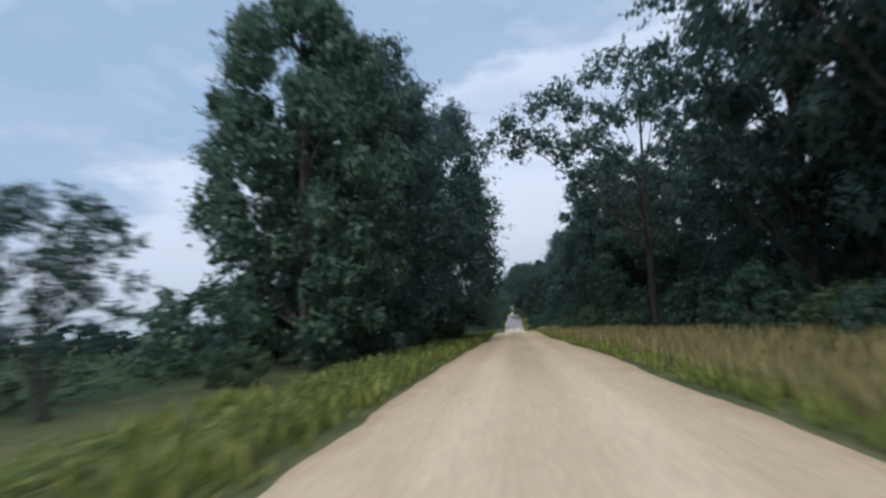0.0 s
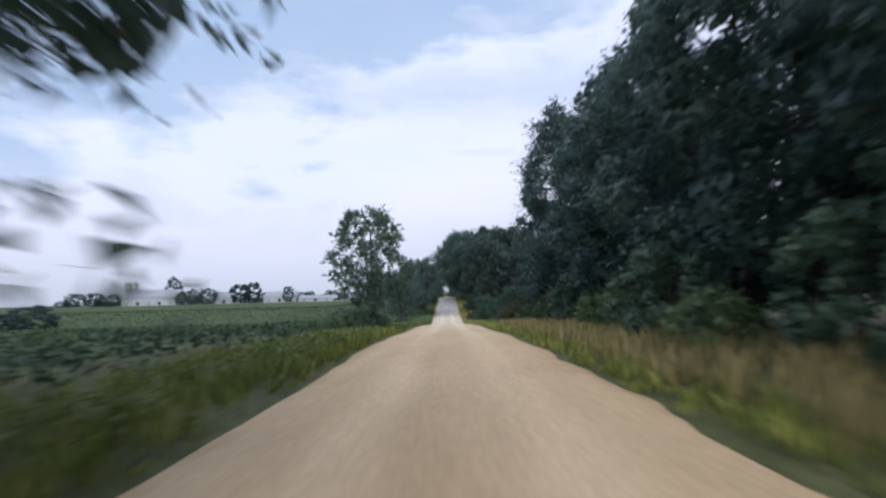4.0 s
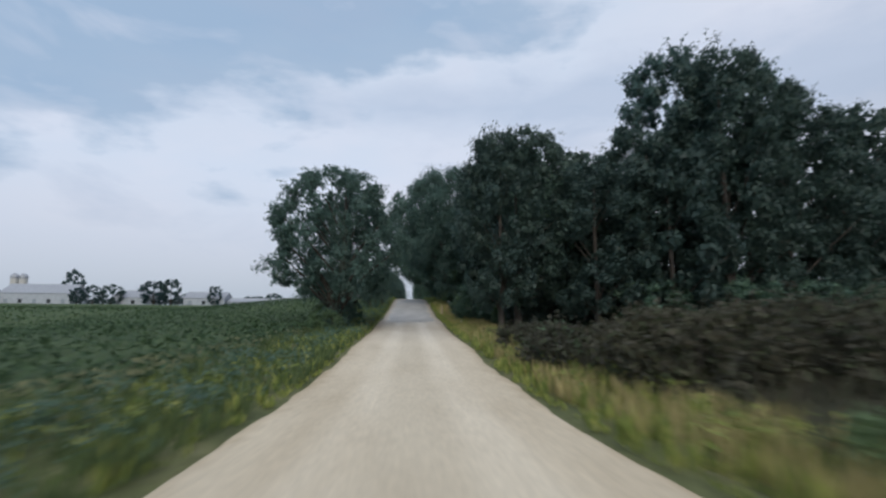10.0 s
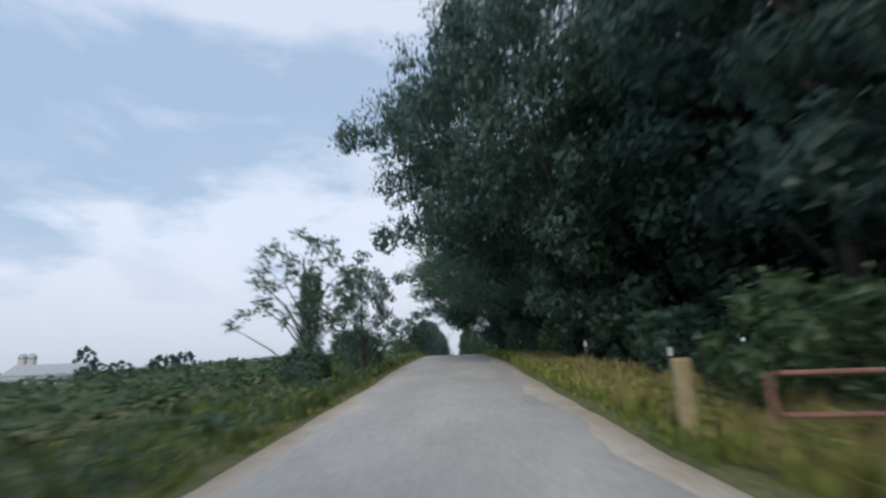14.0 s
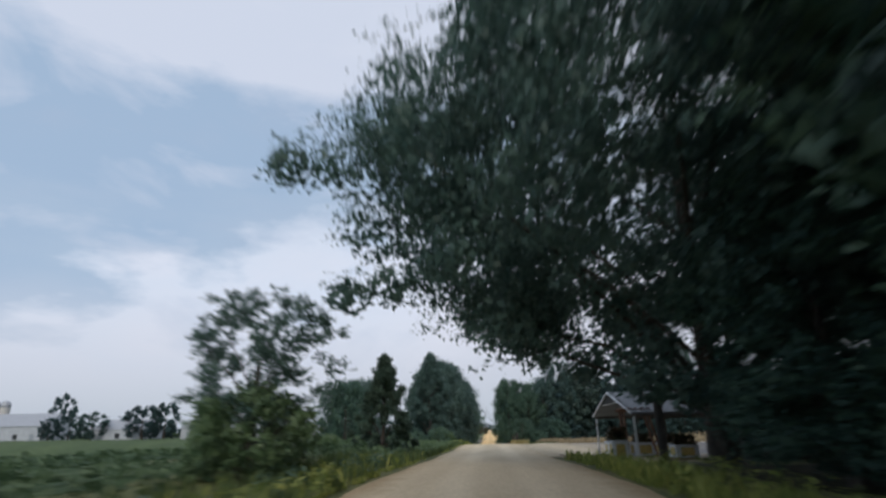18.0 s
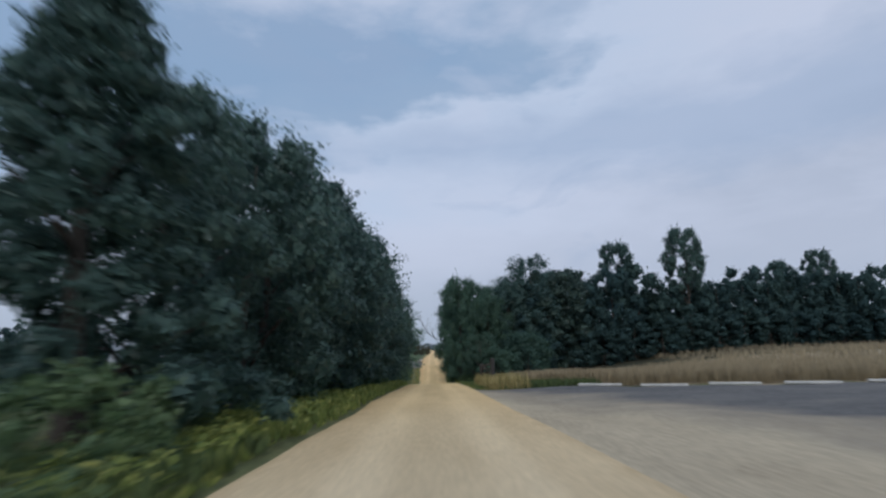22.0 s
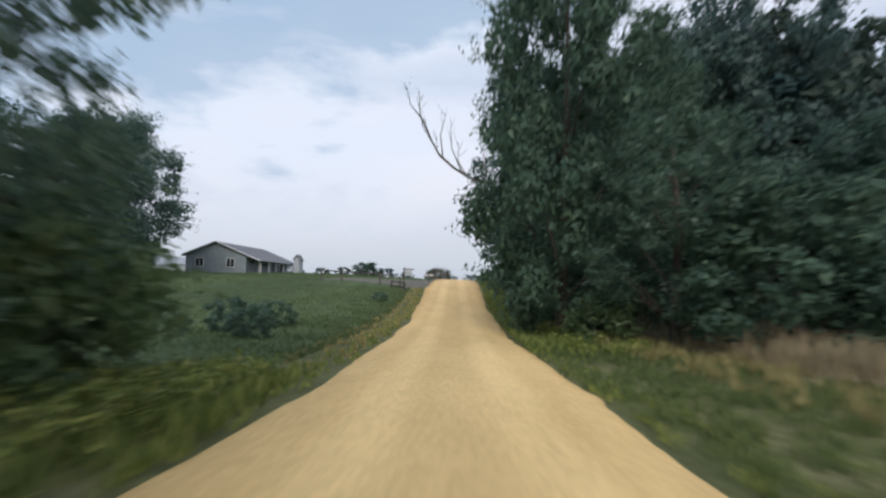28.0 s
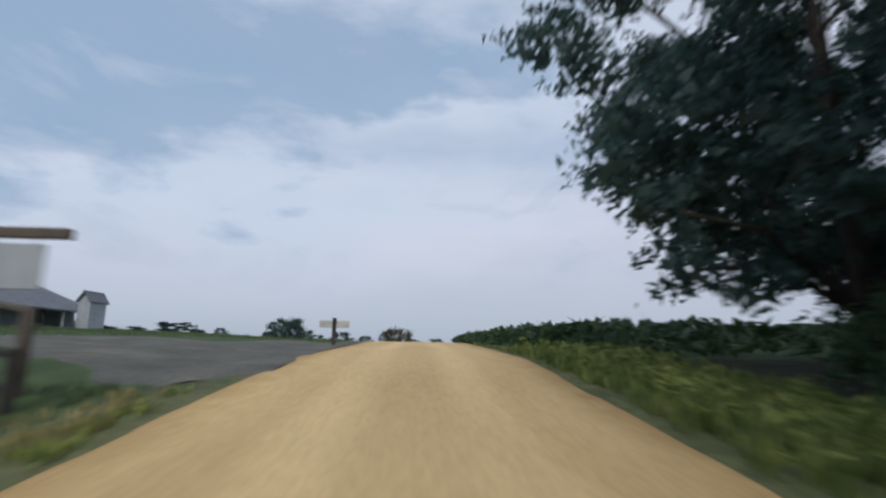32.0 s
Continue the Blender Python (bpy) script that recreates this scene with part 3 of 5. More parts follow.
inner = [tree("broadleaf_tree", s, 16, 5.2, 0.6, 60, 3000, 0.34, "broad", LEAF_WOOD_DIMMED, "broadleaf tree deep inside dark woods", group="woods", limbs=7, lump=0.95, shell=60) for s in (5, 6)]
shrub = [
    tree("shrub", 21, 3.0, 1.7, 0.1, 30, 2200, 0.14, "broad", LEAF, "bushy dark green shrub at the edge of the woods", girth=0.04, limbs=10, group="shrubs", shell=30),
    tree("shrub", 22, 2.6, 1.9, 0.1, 30, 2200, 0.14, "broad", LEAF_LIGHT, "leafy green shrub growing on the verge", girth=0.04, limbs=10, group="shrubs", shell=30),
]
far_tree = [tree("broadleaf_tree", s, 14, 5.2, 0.4, 40, 1300, 0.5, "broad", LEAF_FAR_HAZED, "distant dark green broadleaf tree in a tree line", group="tree line", limbs=6, lump=0.95, shell=52) for s in (31, 32, 33)]


def wood(y0, y1, gap, x0, rows, hs, depth=5.5, edge=broad):
    """Rows of broadleaf trees along the right side from y0 to y1, the first at x0(y)."""
    y = y0
    while y < y1:
        for r in range(rows):
            x = x0(y) + r * depth + random.uniform(-1, 1) + (0.8 if r else 0)
            s = random.uniform(*hs) * (1.0 + 0.06 * r)
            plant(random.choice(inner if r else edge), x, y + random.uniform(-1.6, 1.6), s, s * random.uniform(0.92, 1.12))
        y += gap


def shrubs(y0, y1, gap, x0, hs, kinds=(0, 0, 1)):
    y = y0
    while y < y1:
        s = random.uniform(*hs)
        plant(shrub[random.choice(kinds)], x0(y) + random.uniform(-0.8, 0.8), y + random.uniform(-0.8, 0.8), s, s * random.uniform(0.9, 1.25))
        y += gap


# Right of the road: the first woods, set back behind a verge of straw grass.
wood(8, 24, 6.5, lambda y: 12.5, 2, (0.85, 1.05))
for y in (44.5, 50.0):
    plant(broad[2], 10.7, y, 0.58, 0.8)
wood(50.5, 60, 5.5, lambda y: 8.8, 2, (0.88, 1.0))
wood(61, 80, 6.5, lambda y: 9.4, 2, (0.66, 0.82))
for k, (x, y, s) in enumerate(((14.2, 29.5, 0.84), (16.5, 40.0, 0.82), (17.5, 34.0, 0.8), (20.0, 27.5, 0.85), (22.5, 38.5, 0.9))):
    plant(broad[k] if k < 2 else inner[k % 2], x, y, s, s)
shrubs(4, 80, 3.0, lambda y: 9.0 - 2.6 * min(1, max(0, (y - 30) / 25)), (0.5, 0.95))
bare = tree("bare_trunk_tree", 41, 17.5, 5.2, 7.5, 48, 15000, 0.19, "open", LEAF_DARK, "tall tree with a bare grey trunk beside the verge", girth=0.23, limbs=22,
            extra=((-5.5, 0.0, 12.5, 1.3), (-6.8, 0.6, 13.2, 1.2), (-8.0, -0.3, 13.6, 1.1), (-9.0, 0.2, 13.0, 0.9), (-6.2, -0.8, 14.6, 1.3), (-4.4, 0.4, 11.6, 1.2), (-7.4, 0.8, 12.2, 1.0), (-4.6, -0.5, 15.4, 1.4)))
plant(bare, 8.3, 33.6, turn=4)
canopy = tree("canopy_tree", 42, 16.5, 6.0, 5.0, 50, 17000, 0.2, "open", LEAF_DARK, "tall tree with a high airy crown at the wood's edge", girth=0.3, limbs=20)
plant(canopy, 11.2, 21.5, 1.0, 1.0)
plant(canopy, 11.4, 46.0, 0.95, 0.8, turn=70)
plant(bare, 10.6, 14.0, 1.0, turn=200, label="tall tree with a straight trunk at the edge of the woods")
# Open ground with bushes.
for x, y, s, k in ((5.9, 101, 0.4, 1), (12.5, 100, 0.5, 0), (14.0, 112, 0.6, 0), (5.2, 133, 0.5, 1), (4.6, 118.5, 0.3, 1)):
    plant(shrub[k], x, y, s, s * 1.15)
brown = tree("bramble_thicket", 51, 2.0, 2.6, 0.05, 30, 5200, 0.12, "broad", SHRUB_BROWN, "low brownish bramble thicket in rough grass", girth=0.04, limbs=12, group="thickets", shell=40)
for x, y, s in ((5.0, 129.5, 0.7), (6.4, 125.5, 0.85), (9.0, 126.5, 1.0), (11.8, 127.5, 1.0), (9.6, 134, 0.85), (14.6, 129, 1.0), (4.9, 135.5, 0.6)):
    plant(brown, x, y, s, s)
bush = tree("bushy_tree", 52, 6.0, 3.4, 0.1, 50, 10000, 0.15, "broad", LEAF_DENSE_SHADED, "rounded dense green tree leafy down to the ground", shell=80, hang=-0.2)
plant(bush, 4.7, 108.5, 0.57, 0.46)
plant(bush, 6.9, 97.2, 0.6, 0.56)
plant(bush, 11.5, 90.0, 1.02, 1.0)
plant(bush, 9.6, 84.5, 0.95, 0.9)
plant(bush, 14.5, 97.0, 1.12, 1.15)
plant(bush, 17.5, 104.0, 1.0, 1.1)
for x, y, s in ((7.0, 89.0, 0.9), (6.8, 83.0, 0.9), (5.6, 82.5, 0.6), (5.8, 86.0, 0.65), (5.9, 91.5, 0.6), (8.4, 80.5, 0.9), (8.6, 87.0, 1.0)):
    plant(brown, x, y, s, s)
# The long dark woods with the crowns that reach over the road.
wood(152, 158, 7.0, lambda y: 13.5, 2, (0.7, 0.8), edge=dusky)
wood(159, 172, 7.0, lambda y: 11.4, 2, (0.8, 0.95))
wood(173, 188, 7.0, lambda y: 10.8, 2, (1.06, 1.2))
wood(190, 226, 7.0, lambda y: 10.5, 2, (0.95, 1.15))
for x, y in ((19, 155), (25, 153), (32, 156), (39, 160), (47, 163), (55, 166), (63, 168), (70, 168), (78, 166), (86, 164), (95, 162), (105, 160), (115, 158)):
    plant(random.choice(dusky if x < 35 else inner), x, y, random.uniform(1.22, 1.36) if x > 22 else 1.0, 1.15)
    plant(shrub[0], x - 2, y - 5, 1.2, 1.5)
plant(tall, 22.5, 157.0, 1.3, 1.0)
plant(tall, 29.5, 158.0, 1.27, 1.0)
plant(dusky[0], 6.4, 151.4, 0.9, 0.68, label="tall dark tree with a thick trunk beside the verge")
plant(dusky[1], 8.0, 152.6, 0.9, 0.84, label="tall dark tree with a thick trunk beside the verge")
shrubs(158, 224, 3.2, lambda y: 7.2, (0.6, 1.1))
# Shrubs whose leaf colour carries the shade behind the trunks.
dark_shrub = tree("shrub", 23, 3.2, 1.9, 0.05, 30, 1800, 0.16, "broad", LEAF_WOOD_DIMMED, "dark shrub growing in the shade of the woods", girth=0.04, limbs=8, group="shrubs", shell=40)
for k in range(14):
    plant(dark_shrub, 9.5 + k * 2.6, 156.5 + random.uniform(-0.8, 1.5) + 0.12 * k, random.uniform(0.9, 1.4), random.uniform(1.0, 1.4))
for k in range(9):
    plant(random.choice(inner), 27 + k * 9, 168 + random.uniform(-2, 2), random.uniform(1.0, 1.15), 1.1)
plant(bush, 5.9, 163.5, 0.55, 0.62, label="low light green bushy tree before the woods")
over = tree("overhanging_tree", 61, 16, 9.6, 4.0, 290, 130000, 0.16, "broad", LEAF_DARK, "large spreading tree whose branches reach over the road", girth=0.36, limbs=26, lump=0.56, fill=0.18, coarse=1.6, shell=105, sprig=0.75,
            extra=((-9.4, 0.6, 10.2, 1.7), (-11.0, 0.2, 10.4, 1.5), (-12.2, -0.4, 10.0, 1.1), (-9.8, 1.4, 8.2, 1.6), (-10.2, 0.0, 5.4, 1.0), (-9.0, 0.3, 5.8, 1.2), (-7.6, 0.4, 6.1, 1.4), (-2.5, 3.5, 3.4, 1.2), (0.0, 5.5, 3.5, 1.3), (2.5, 5.0, 3.5, 1.3), (-4.5, 2.0, 4.0, 1.2), (-1.0, -3.0, 3.6, 1.2), (-1.0, 7.5, 4.2, 1.3), (3.0, -4.5, 3.3, 1.4), (4.5, 2.0, 3.0, 1.4), (-2.9, -2.5, 2.3, 0.9), (-2.1, -2.8, 2.1, 1.0), (-1.2, -2.8, 2.0, 1.0), (-0.3, -2.6, 2.0, 1.0), (0.6, -2.3, 2.1, 1.0), (1.6, -3.2, 2.4, 1.0), (-2.4, -1.6, 3.3, 1.1)))
plant(over, 6.8, 190.5, 1.2, 0.98, 0)
lacy = tree("spreading_tree", 62, 16, 9.6, 3.6, 270, 88000, 0.135, "broad", LEAF, "large leafy tree with light between its overhanging branches", girth=0.34, limbs=30, lump=0.54, fill=0.16, hang=0.2, shell=50,
            extra=((9.6, 0.0, 9.0, 1.2), (9.4, 0.3, 7.6, 1.2), (9.6, -0.5, 6.3, 1.1), (8.4, 0.2, 5.5, 1.1), (7.2, -0.4, 4.9, 1.0), (6.2, -1.4, 4.2, 1.0), (-7.6, 2.0, 6.0, 1.4), (-4.5, -2.0, 4.0, 1.3)))
plant(lacy, 7.8, 206.8, 1.0, 1.06, 170)
plant(dusky[1], 9.6, 218.5, 1.0, 1.3, label="spreading leafy tree set back behind the verge")
plant(over, 7.2, 232.0, 1.0, 1.16, 6, label="spreading tree with low branches beside the produce stall")
airy_row = tree("hardwood_tree", 73, 9.6, 3.2, 0.8, 64, 19000, 0.12, "broad", LEAF, "leafy roadside tree with light showing through its crown", lump=0.8, fill=0.1, shell=24, limbs=22)
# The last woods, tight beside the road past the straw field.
dense = tree("dense_tree", 63, 13, 4.4, 0.3, 90, 28000, 0.135, "broad", LEAF_DENSE_SHADED, "dense dark tree leafy down to the roadside bank", shell=150, lump=0.95, fill=0.25, coarse=2.2)
plant(dense, 6.9, 225.6, 0.52, 0.6, label="low dense tree leafy to the ground beside the verge")
plant(dense, 10.4, 229.0, 0.5, 0.7, label="low dense tree leafy to the ground beside the verge")
for x, y, s, w in ((4.6, 347, 1.3, 0.92), (9.8, 353, 1.1, 0.95), (7.2, 358, 1.28, 1.1), (8.2, 364, 1.28, 1.1)):
    plant(dense, x, y, s, w)
plant(broad[0], 18.0, 357.0, 1.34, 1.05)
plant(broad[1], 14.0, 355.0, 0.98, 0.9)
corner = tree("corner_tree", 64, 14, 4.6, 2.2, 140, 46000, 0.165, "broad", LEAF_DARK, "tall tree with drooping leafy branches at the field corner", lump=0.68, fill=0.15, hang=0.7, shell=30, limbs=22,
              extra=((-5.4, -1.6, 3.5, 0.75), (-5.0, -1.2, 4.4, 0.8), (-4.6, -1.4, 2.9, 0.6), (-3.6, -0.6, 2.0, 0.8), (-2.6, -0.6, 1.8, 0.8), (-5.8, 0.0, 11.6, 1.3), (-5.0, 0.4, 13.0, 1.3), (-4.4, 0.0, 10.2, 1.3), (-6.3, -0.2, 12.8, 1.0), (-3.2, 0.2, 13.6, 1.4), (-5.4, 0.3, 9.0, 1.0), (-6.0, 0.5, 6.8, 0.8), (-5.4, 0.3, 7.4, 0.9), (2.0, 0.5, 2.0, 0.9), (3.0, -0.5, 2.6, 1.0), (1.4, 1.8, 1.6, 0.9), (4.0, 0.6, 3.2, 1.1), (-5.2, -0.4, 6.0, 0.9), (-4.5, 0.2, 4.9, 0.9), (-4.4, 0.0, 3.9, 0.7), (-3.3, -0.3, 3.6, 0.9), (-2.4, 0.4, 3.0, 0.9), (-1.5, -0.2, 2.3, 0.8), (-0.7, 1.0, 2.4, 0.9), (0.9, 0.8, 2.2, 0.9)))
plant(corner, 8.5, 379.8, turn=random.uniform(-3, 3))
plant(corner, 13.6, 382.6, 0.95, 1.1, turn=160)
plant(dense, 9.6, 370.5, 0.9, 1.12, turn=50)
plant(dense, 6.9, 366.5, 0.5, 0.75, turn=200, label="low dense dark tree at the roadside bank")
wood(360, 371, 6, lambda y: 14.5, 3, (1.0, 1.15))
shrubs(345, 364, 2.6, lambda y: 5.5, (0.4, 0.7))
shrubs(364, 380, 2.4, lambda y: 8.0, (0.5, 0.8))
plant(airy_row, 7.4, 342.8, 0.8, 1.05, label="bushy light green tree before the dark woods")
plant(bush, 9.8, 340.5, 0.8, 1.0)
plant(bush, 14.5, 342.0, 1.2, 1.1)
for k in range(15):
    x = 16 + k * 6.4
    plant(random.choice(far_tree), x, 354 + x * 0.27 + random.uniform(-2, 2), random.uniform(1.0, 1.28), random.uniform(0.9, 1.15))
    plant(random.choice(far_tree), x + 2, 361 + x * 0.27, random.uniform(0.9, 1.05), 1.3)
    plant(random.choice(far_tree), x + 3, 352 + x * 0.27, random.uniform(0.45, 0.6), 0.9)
for x, y, s in ((51.5, 366, 1.38), (38.5, 368, 1.3), (92, 383, 1.2), (80, 380, 1.05)):
    plant(tall, x, y, s, s * 0.66)

# Left of the road: the first row.
row = tree("hardwood_tree", 71, 14, 4.2, 0.8, 120, 36000, 0.15, "column", LEAF, "tall dense roadside tree leafy from top to ground", lump=0.8, fill=0.22, hang=-0.4, shell=100)
row2 = tree("hardwood_tree", 72, 13, 4.4, 0.7, 90, 38000, 0.135, "broad", LEAF_DARK, "tall dark roadside tree with drooping side branches", lump=0.95, fill=0.2, coarse=1.5, shell=150, hang=0.15)
plant(row, -7.5, 18.0, 1.0, 0.86)
plant(row2, -6.9, 23.5, 1.1, 1.0)
plant(broad[0], -8.8, 29.5, 0.9, 0.8, label="tall dark roadside tree with a bare lower trunk")
plant(row2, -5.9, 37.5, 1.36, 1.12)
plant(row2, -5.8, 44.5, 1.12, 1.22)
plant(row, -12.5, 42.0, 0.85, 1.0)
shrubs(35, 48, 2.6, lambda y: -6.2, (0.5, 0.9))
shrubs(13, 26, 4.0, lambda y: -7.2, (0.3, 0.5))
for x, y, s in ((-9.6, 20.0, 1.1), (-9.2, 25.0, 1.0), (-11.4, 24.0, 1.25), (-12.0, 18.5, 1.1)):
    plant(shrub[0], x, y, s, s * 1.1)
plant(bush, -12.5, 8.0, 0.6, 0.7)
airy = tree("young_tree", 81, 6.8, 2.6, 1.7, 70, 17000, 0.105, "open", LEAF_DARK, "slim airy young tree beside the green field", vine=1200, fill=0.06, hang=-0.3, group="field-edge trees")
leafy_pole = tree("ivy_clad_tree", 85, 6.9, 2.4, 1.5, 90, 17000, 0.11, "open", LEAF, "small leafy tree with ivy thick round its trunk", vine=4500, wrap=0.8, lump=0.55, fill=0.1, group="field-edge trees")
plant(leafy_pole, -4.1, 72.5, 1.0, 0.92)
plant(shrub[1], -5.6, 75.5, 0.5, 0.7)
plant(shrub[0], -6.6, 79.0, 0.5, 0.8)
plant(row2, 8.2, 77.5, 1.06, 0.82, label="dense dark tree at the corner of the woods")
plant(dense, 13.0, 80.5, 1.1, 1.1, turn=75)
plant(shrub[1], -4.2, 73.1, 0.5, 0.45, turn=120)
plant(inner[0], 12.5, 74.5, 0.95, 1.0, turn=10)
plant(airy, -4.7, 99.0, 0.84, 0.84)
plant(airy, -5.2, 103.0, 0.88, 0.68)
high = tree("young_tree", 84, 6.6, 2.5, 3.0, 60, 11000, 0.11, "open", LEAF_DARK, "slim young tree with a high leafy crown", fill=0.1, group="field-edge trees")
plant(high, -4.8, 106.3, 0.9, 0.84)
ivy = tree("ivy_clad_tree", 83, 11.5, 4.9, 2.2, 90, 38000, 0.145, "broad", LEAF_DARK, "broad dark tree with an ivy-clad trunk beside the field", girth=0.38, vine=7000, wrap=0.75, lump=0.62, fill=0.14, limbs=26, hang=0.4, shell=26)
plant(ivy, -5.3, 152.3, 1.0, 1.06)
plant(ivy, -5.4, 158.4, 0.95, 0.72)
shrubs(150, 163, 2.6, lambda y: -6.2, (0.5, 0.9))
vined = tree("vine_covered_tree", 82, 5.8, 2.1, 2.4, 34, 5200, 0.1, "open", LEAF, "thin tree with a trunk wrapped in leafy vines", vine=6000, wrap=0.34, fill=0.06, extra=((-2.4, 0.0, 2.9, 0.35), (-2.9, 0.1, 2.5, 0.3), (-1.8, 0.0, 3.2, 0.3)), group="field-edge trees")
plant(vined, -4.5, 181.4, 0.9, turn=0)
plant(airy, -3.9, 188.0, 0.7, 0.56)
plant(shrub[0], -4.6, 192.0, 0.6)
plant(shrub[0], -5.2, 183.5, 0.5)
shrubs(246, 268, 2.6, lambda y: -6.2, (0.22, 0.4), (0, 1, 1))
shrubs(246, 268, 4.5, lambda y: -9.5, (0.25, 0.45), (0, 0, 1))
plant(airy, -8.7, 8.6, 0.62, 0.62)
plant(airy, -6.2, 228.0, 0.7, 0.85)
plant(shrub[1], -6.0, 227.0, 0.8)
plant(shrub[1], -7.5, 231.0, 0.9)
cedar = tree("cedar_tree", 91, 5.0, 1.9, 0.05, 90, 15000, 0.16, "cone", NEEDLE, "dark green conical cedar tree on the verge", girth=0.12, hang=-0.8, shell=50)
plant(cedar, -5.8, 243.6, 1.05)
spire = tree("poplar_tree", 93, 11.0, 3.3, 0.2, 110, 26000, 0.15, "cone", LEAF_DARK, "tall spreading tree tapering to a ragged top", hang=-0.4, shell=60)
plant(spire, -6.1, 270.3, 0.84, 1.0)
poplar = tree("poplar_tree", 92, 9.6, 3.0, 0.3, 70, 17000, 0.13, "column", LEAF_DARK, "tall tapering leafy tree in a roadside row", shell=90, hang=-0.2)
for k, (x, y, s) in enumerate(((-6.6, 274, 0.9), (-6.0, 278, 1.0), (-6.6, 282, 1.06), (-6.0, 286.5, 1.12), (-6.4, 291, 1.16), (-5.8, 295.5, 1.14), (-6.2, 300, 1.15), (-5.8, 305, 1.12), (-6.4, 310, 1.05), (-5.8, 315, 1.08), (-6.2, 320.5, 1.12), (-6.0, 326.6, 1.18), (-6.6, 331.0, 0.98))):
    if k < 10:
        plant(poplar, x, y, s, s * (1.0 if k < 3 else 1.12))
    else:
        plant(airy_row, x, y, s, s * (0.95, 1.32, 1.1)[k % 3])
shrubs(266, 328, 2.6, lambda y: -5.0, (0.35, 0.6), (0, 1))
for x, y, s in ((-5.6, 331.5, 0.95), (-7.4, 333.5, 1.2), (-6.8, 330.0, 1.1)):
    plant(shrub[1], x, y, s, s * 1.1)
for x, y, s in ((-6.6, 342.5, 0.34), (-8.2, 345.0, 0.42), (-7.4, 347.5, 0.36), (-9.8, 343.5, 0.3), (-5.6, 366.0, 0.25)):
    plant(shrub[0], x, y, s, s * 1.4, label="low dark shrub in the meadow grass")
plant(row2, -40.0, 385.0, 1.46, 1.8, label="large round tree standing near the house")
plant(row2, -45.0, 387.5, 1.4, 1.5, label="large round tree standing near the house")

plant(bush, -24.5, 474, 0.74, 1.2, label="round dense tree standing alone in far fields")
plant(bush, -38, 358, 3.05, 2.25, label="large round tree beyond the bean field")

plant(brown, -5.6, 520, 2.2, 1.8, label="low dark bush beyond the crest of the road")

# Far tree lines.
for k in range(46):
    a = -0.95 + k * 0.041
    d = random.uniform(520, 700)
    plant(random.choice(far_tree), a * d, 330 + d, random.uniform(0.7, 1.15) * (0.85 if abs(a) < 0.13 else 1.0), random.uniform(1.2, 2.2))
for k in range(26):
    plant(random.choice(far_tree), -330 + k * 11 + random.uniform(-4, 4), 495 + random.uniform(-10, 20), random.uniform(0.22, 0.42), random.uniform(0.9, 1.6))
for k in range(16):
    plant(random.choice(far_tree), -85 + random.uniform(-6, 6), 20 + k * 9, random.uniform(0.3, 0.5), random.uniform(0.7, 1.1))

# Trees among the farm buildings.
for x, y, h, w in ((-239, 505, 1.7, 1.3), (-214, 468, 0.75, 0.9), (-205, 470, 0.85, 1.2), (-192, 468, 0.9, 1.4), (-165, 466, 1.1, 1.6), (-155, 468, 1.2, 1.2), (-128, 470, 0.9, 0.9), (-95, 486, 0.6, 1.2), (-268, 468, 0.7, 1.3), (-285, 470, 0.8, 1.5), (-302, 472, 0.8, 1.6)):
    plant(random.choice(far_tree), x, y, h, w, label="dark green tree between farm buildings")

# ---- grasses ----


def blades(name, count, place, height, mat, label, wide=0.025, seed=0, lean=0.35):
    """Grass blades, each a bent strip; place(rng, n) gives their x and y."""
    rng = np.random.default_rng(seed)
    x, y = place(rng, count)
    z = ground(x, y) - 0.03
    h = height * (0.45 + 0.75 * rng.random(count))
    a = rng.random(count) * 2 * np.pi
    dx, dy = np.cos(a), np.sin(a)
    tip = lean * h * rng.random(count)
    b = rng.random(count) * 2 * np.pi
    w = wide * (0.6 + 0.8 * rng.random(count))
    root = np.stack([x, y, z], 1)
    side = np.stack([dx * w, dy * w, 0 * w], 1)
    mid = root + np.stack([np.cos(b) * tip * 0.35, np.sin(b) * tip * 0.35, h * 0.6], 1)
    top = root + np.stack([np.cos(b) * tip, np.sin(b) * tip, h], 1)
    corners = np.stack([root - side, mid + side * 0.8, top, mid - side * 0.8], 1).reshape(-1, 3)
    ob = new(name, leaf_mesh(name, corners, mat, 4))
    return tagged(ob, label, "grass", kind="stuff")


def strip(x0, x1, y0, y1, power=1.0):
    def place(rng, n):
        c = rng.random((max(8, n // 9), 2))
        k = rng.integers(0, len(c), n)
        u = np.clip(c[k, 0] + rng.normal(0, 0.03, n), 0, 1) ** power
        y = y0 + (y1 - y0) * c[k, 1] + rng.normal(0, 0.12, n)
        wide = (half_road(y) - 2.5) * np.sign(x0) * (1 - np.clip(u, 0, 1)) * (abs(x0) < 4)
        return x0 + (x1 - x0) * u + wide, y
    return place


blades("edge_grass", 23000, strip(-2.45, -3.5, -4, 378), 0.13, WEED, "short grass creeping onto the road edge", 0.03, 21)
blades("edge_grass", 15000, strip(2.45, 3.5, -4, 238), 0.13, WEED, "short grass creeping onto the road edge", 0.03, 22)
blades("edge_grass", 7000, strip(2.45, 3.5, 291, 400), 0.13, WEED, "short grass creeping onto the road edge", 0.03, 23)
blades("verge_grass", 13000, strip(-2.55, -5.6, -4, 75), 0.42, WEED, "uneven yellow-green roadside grass and weeds", 0.035, 1)
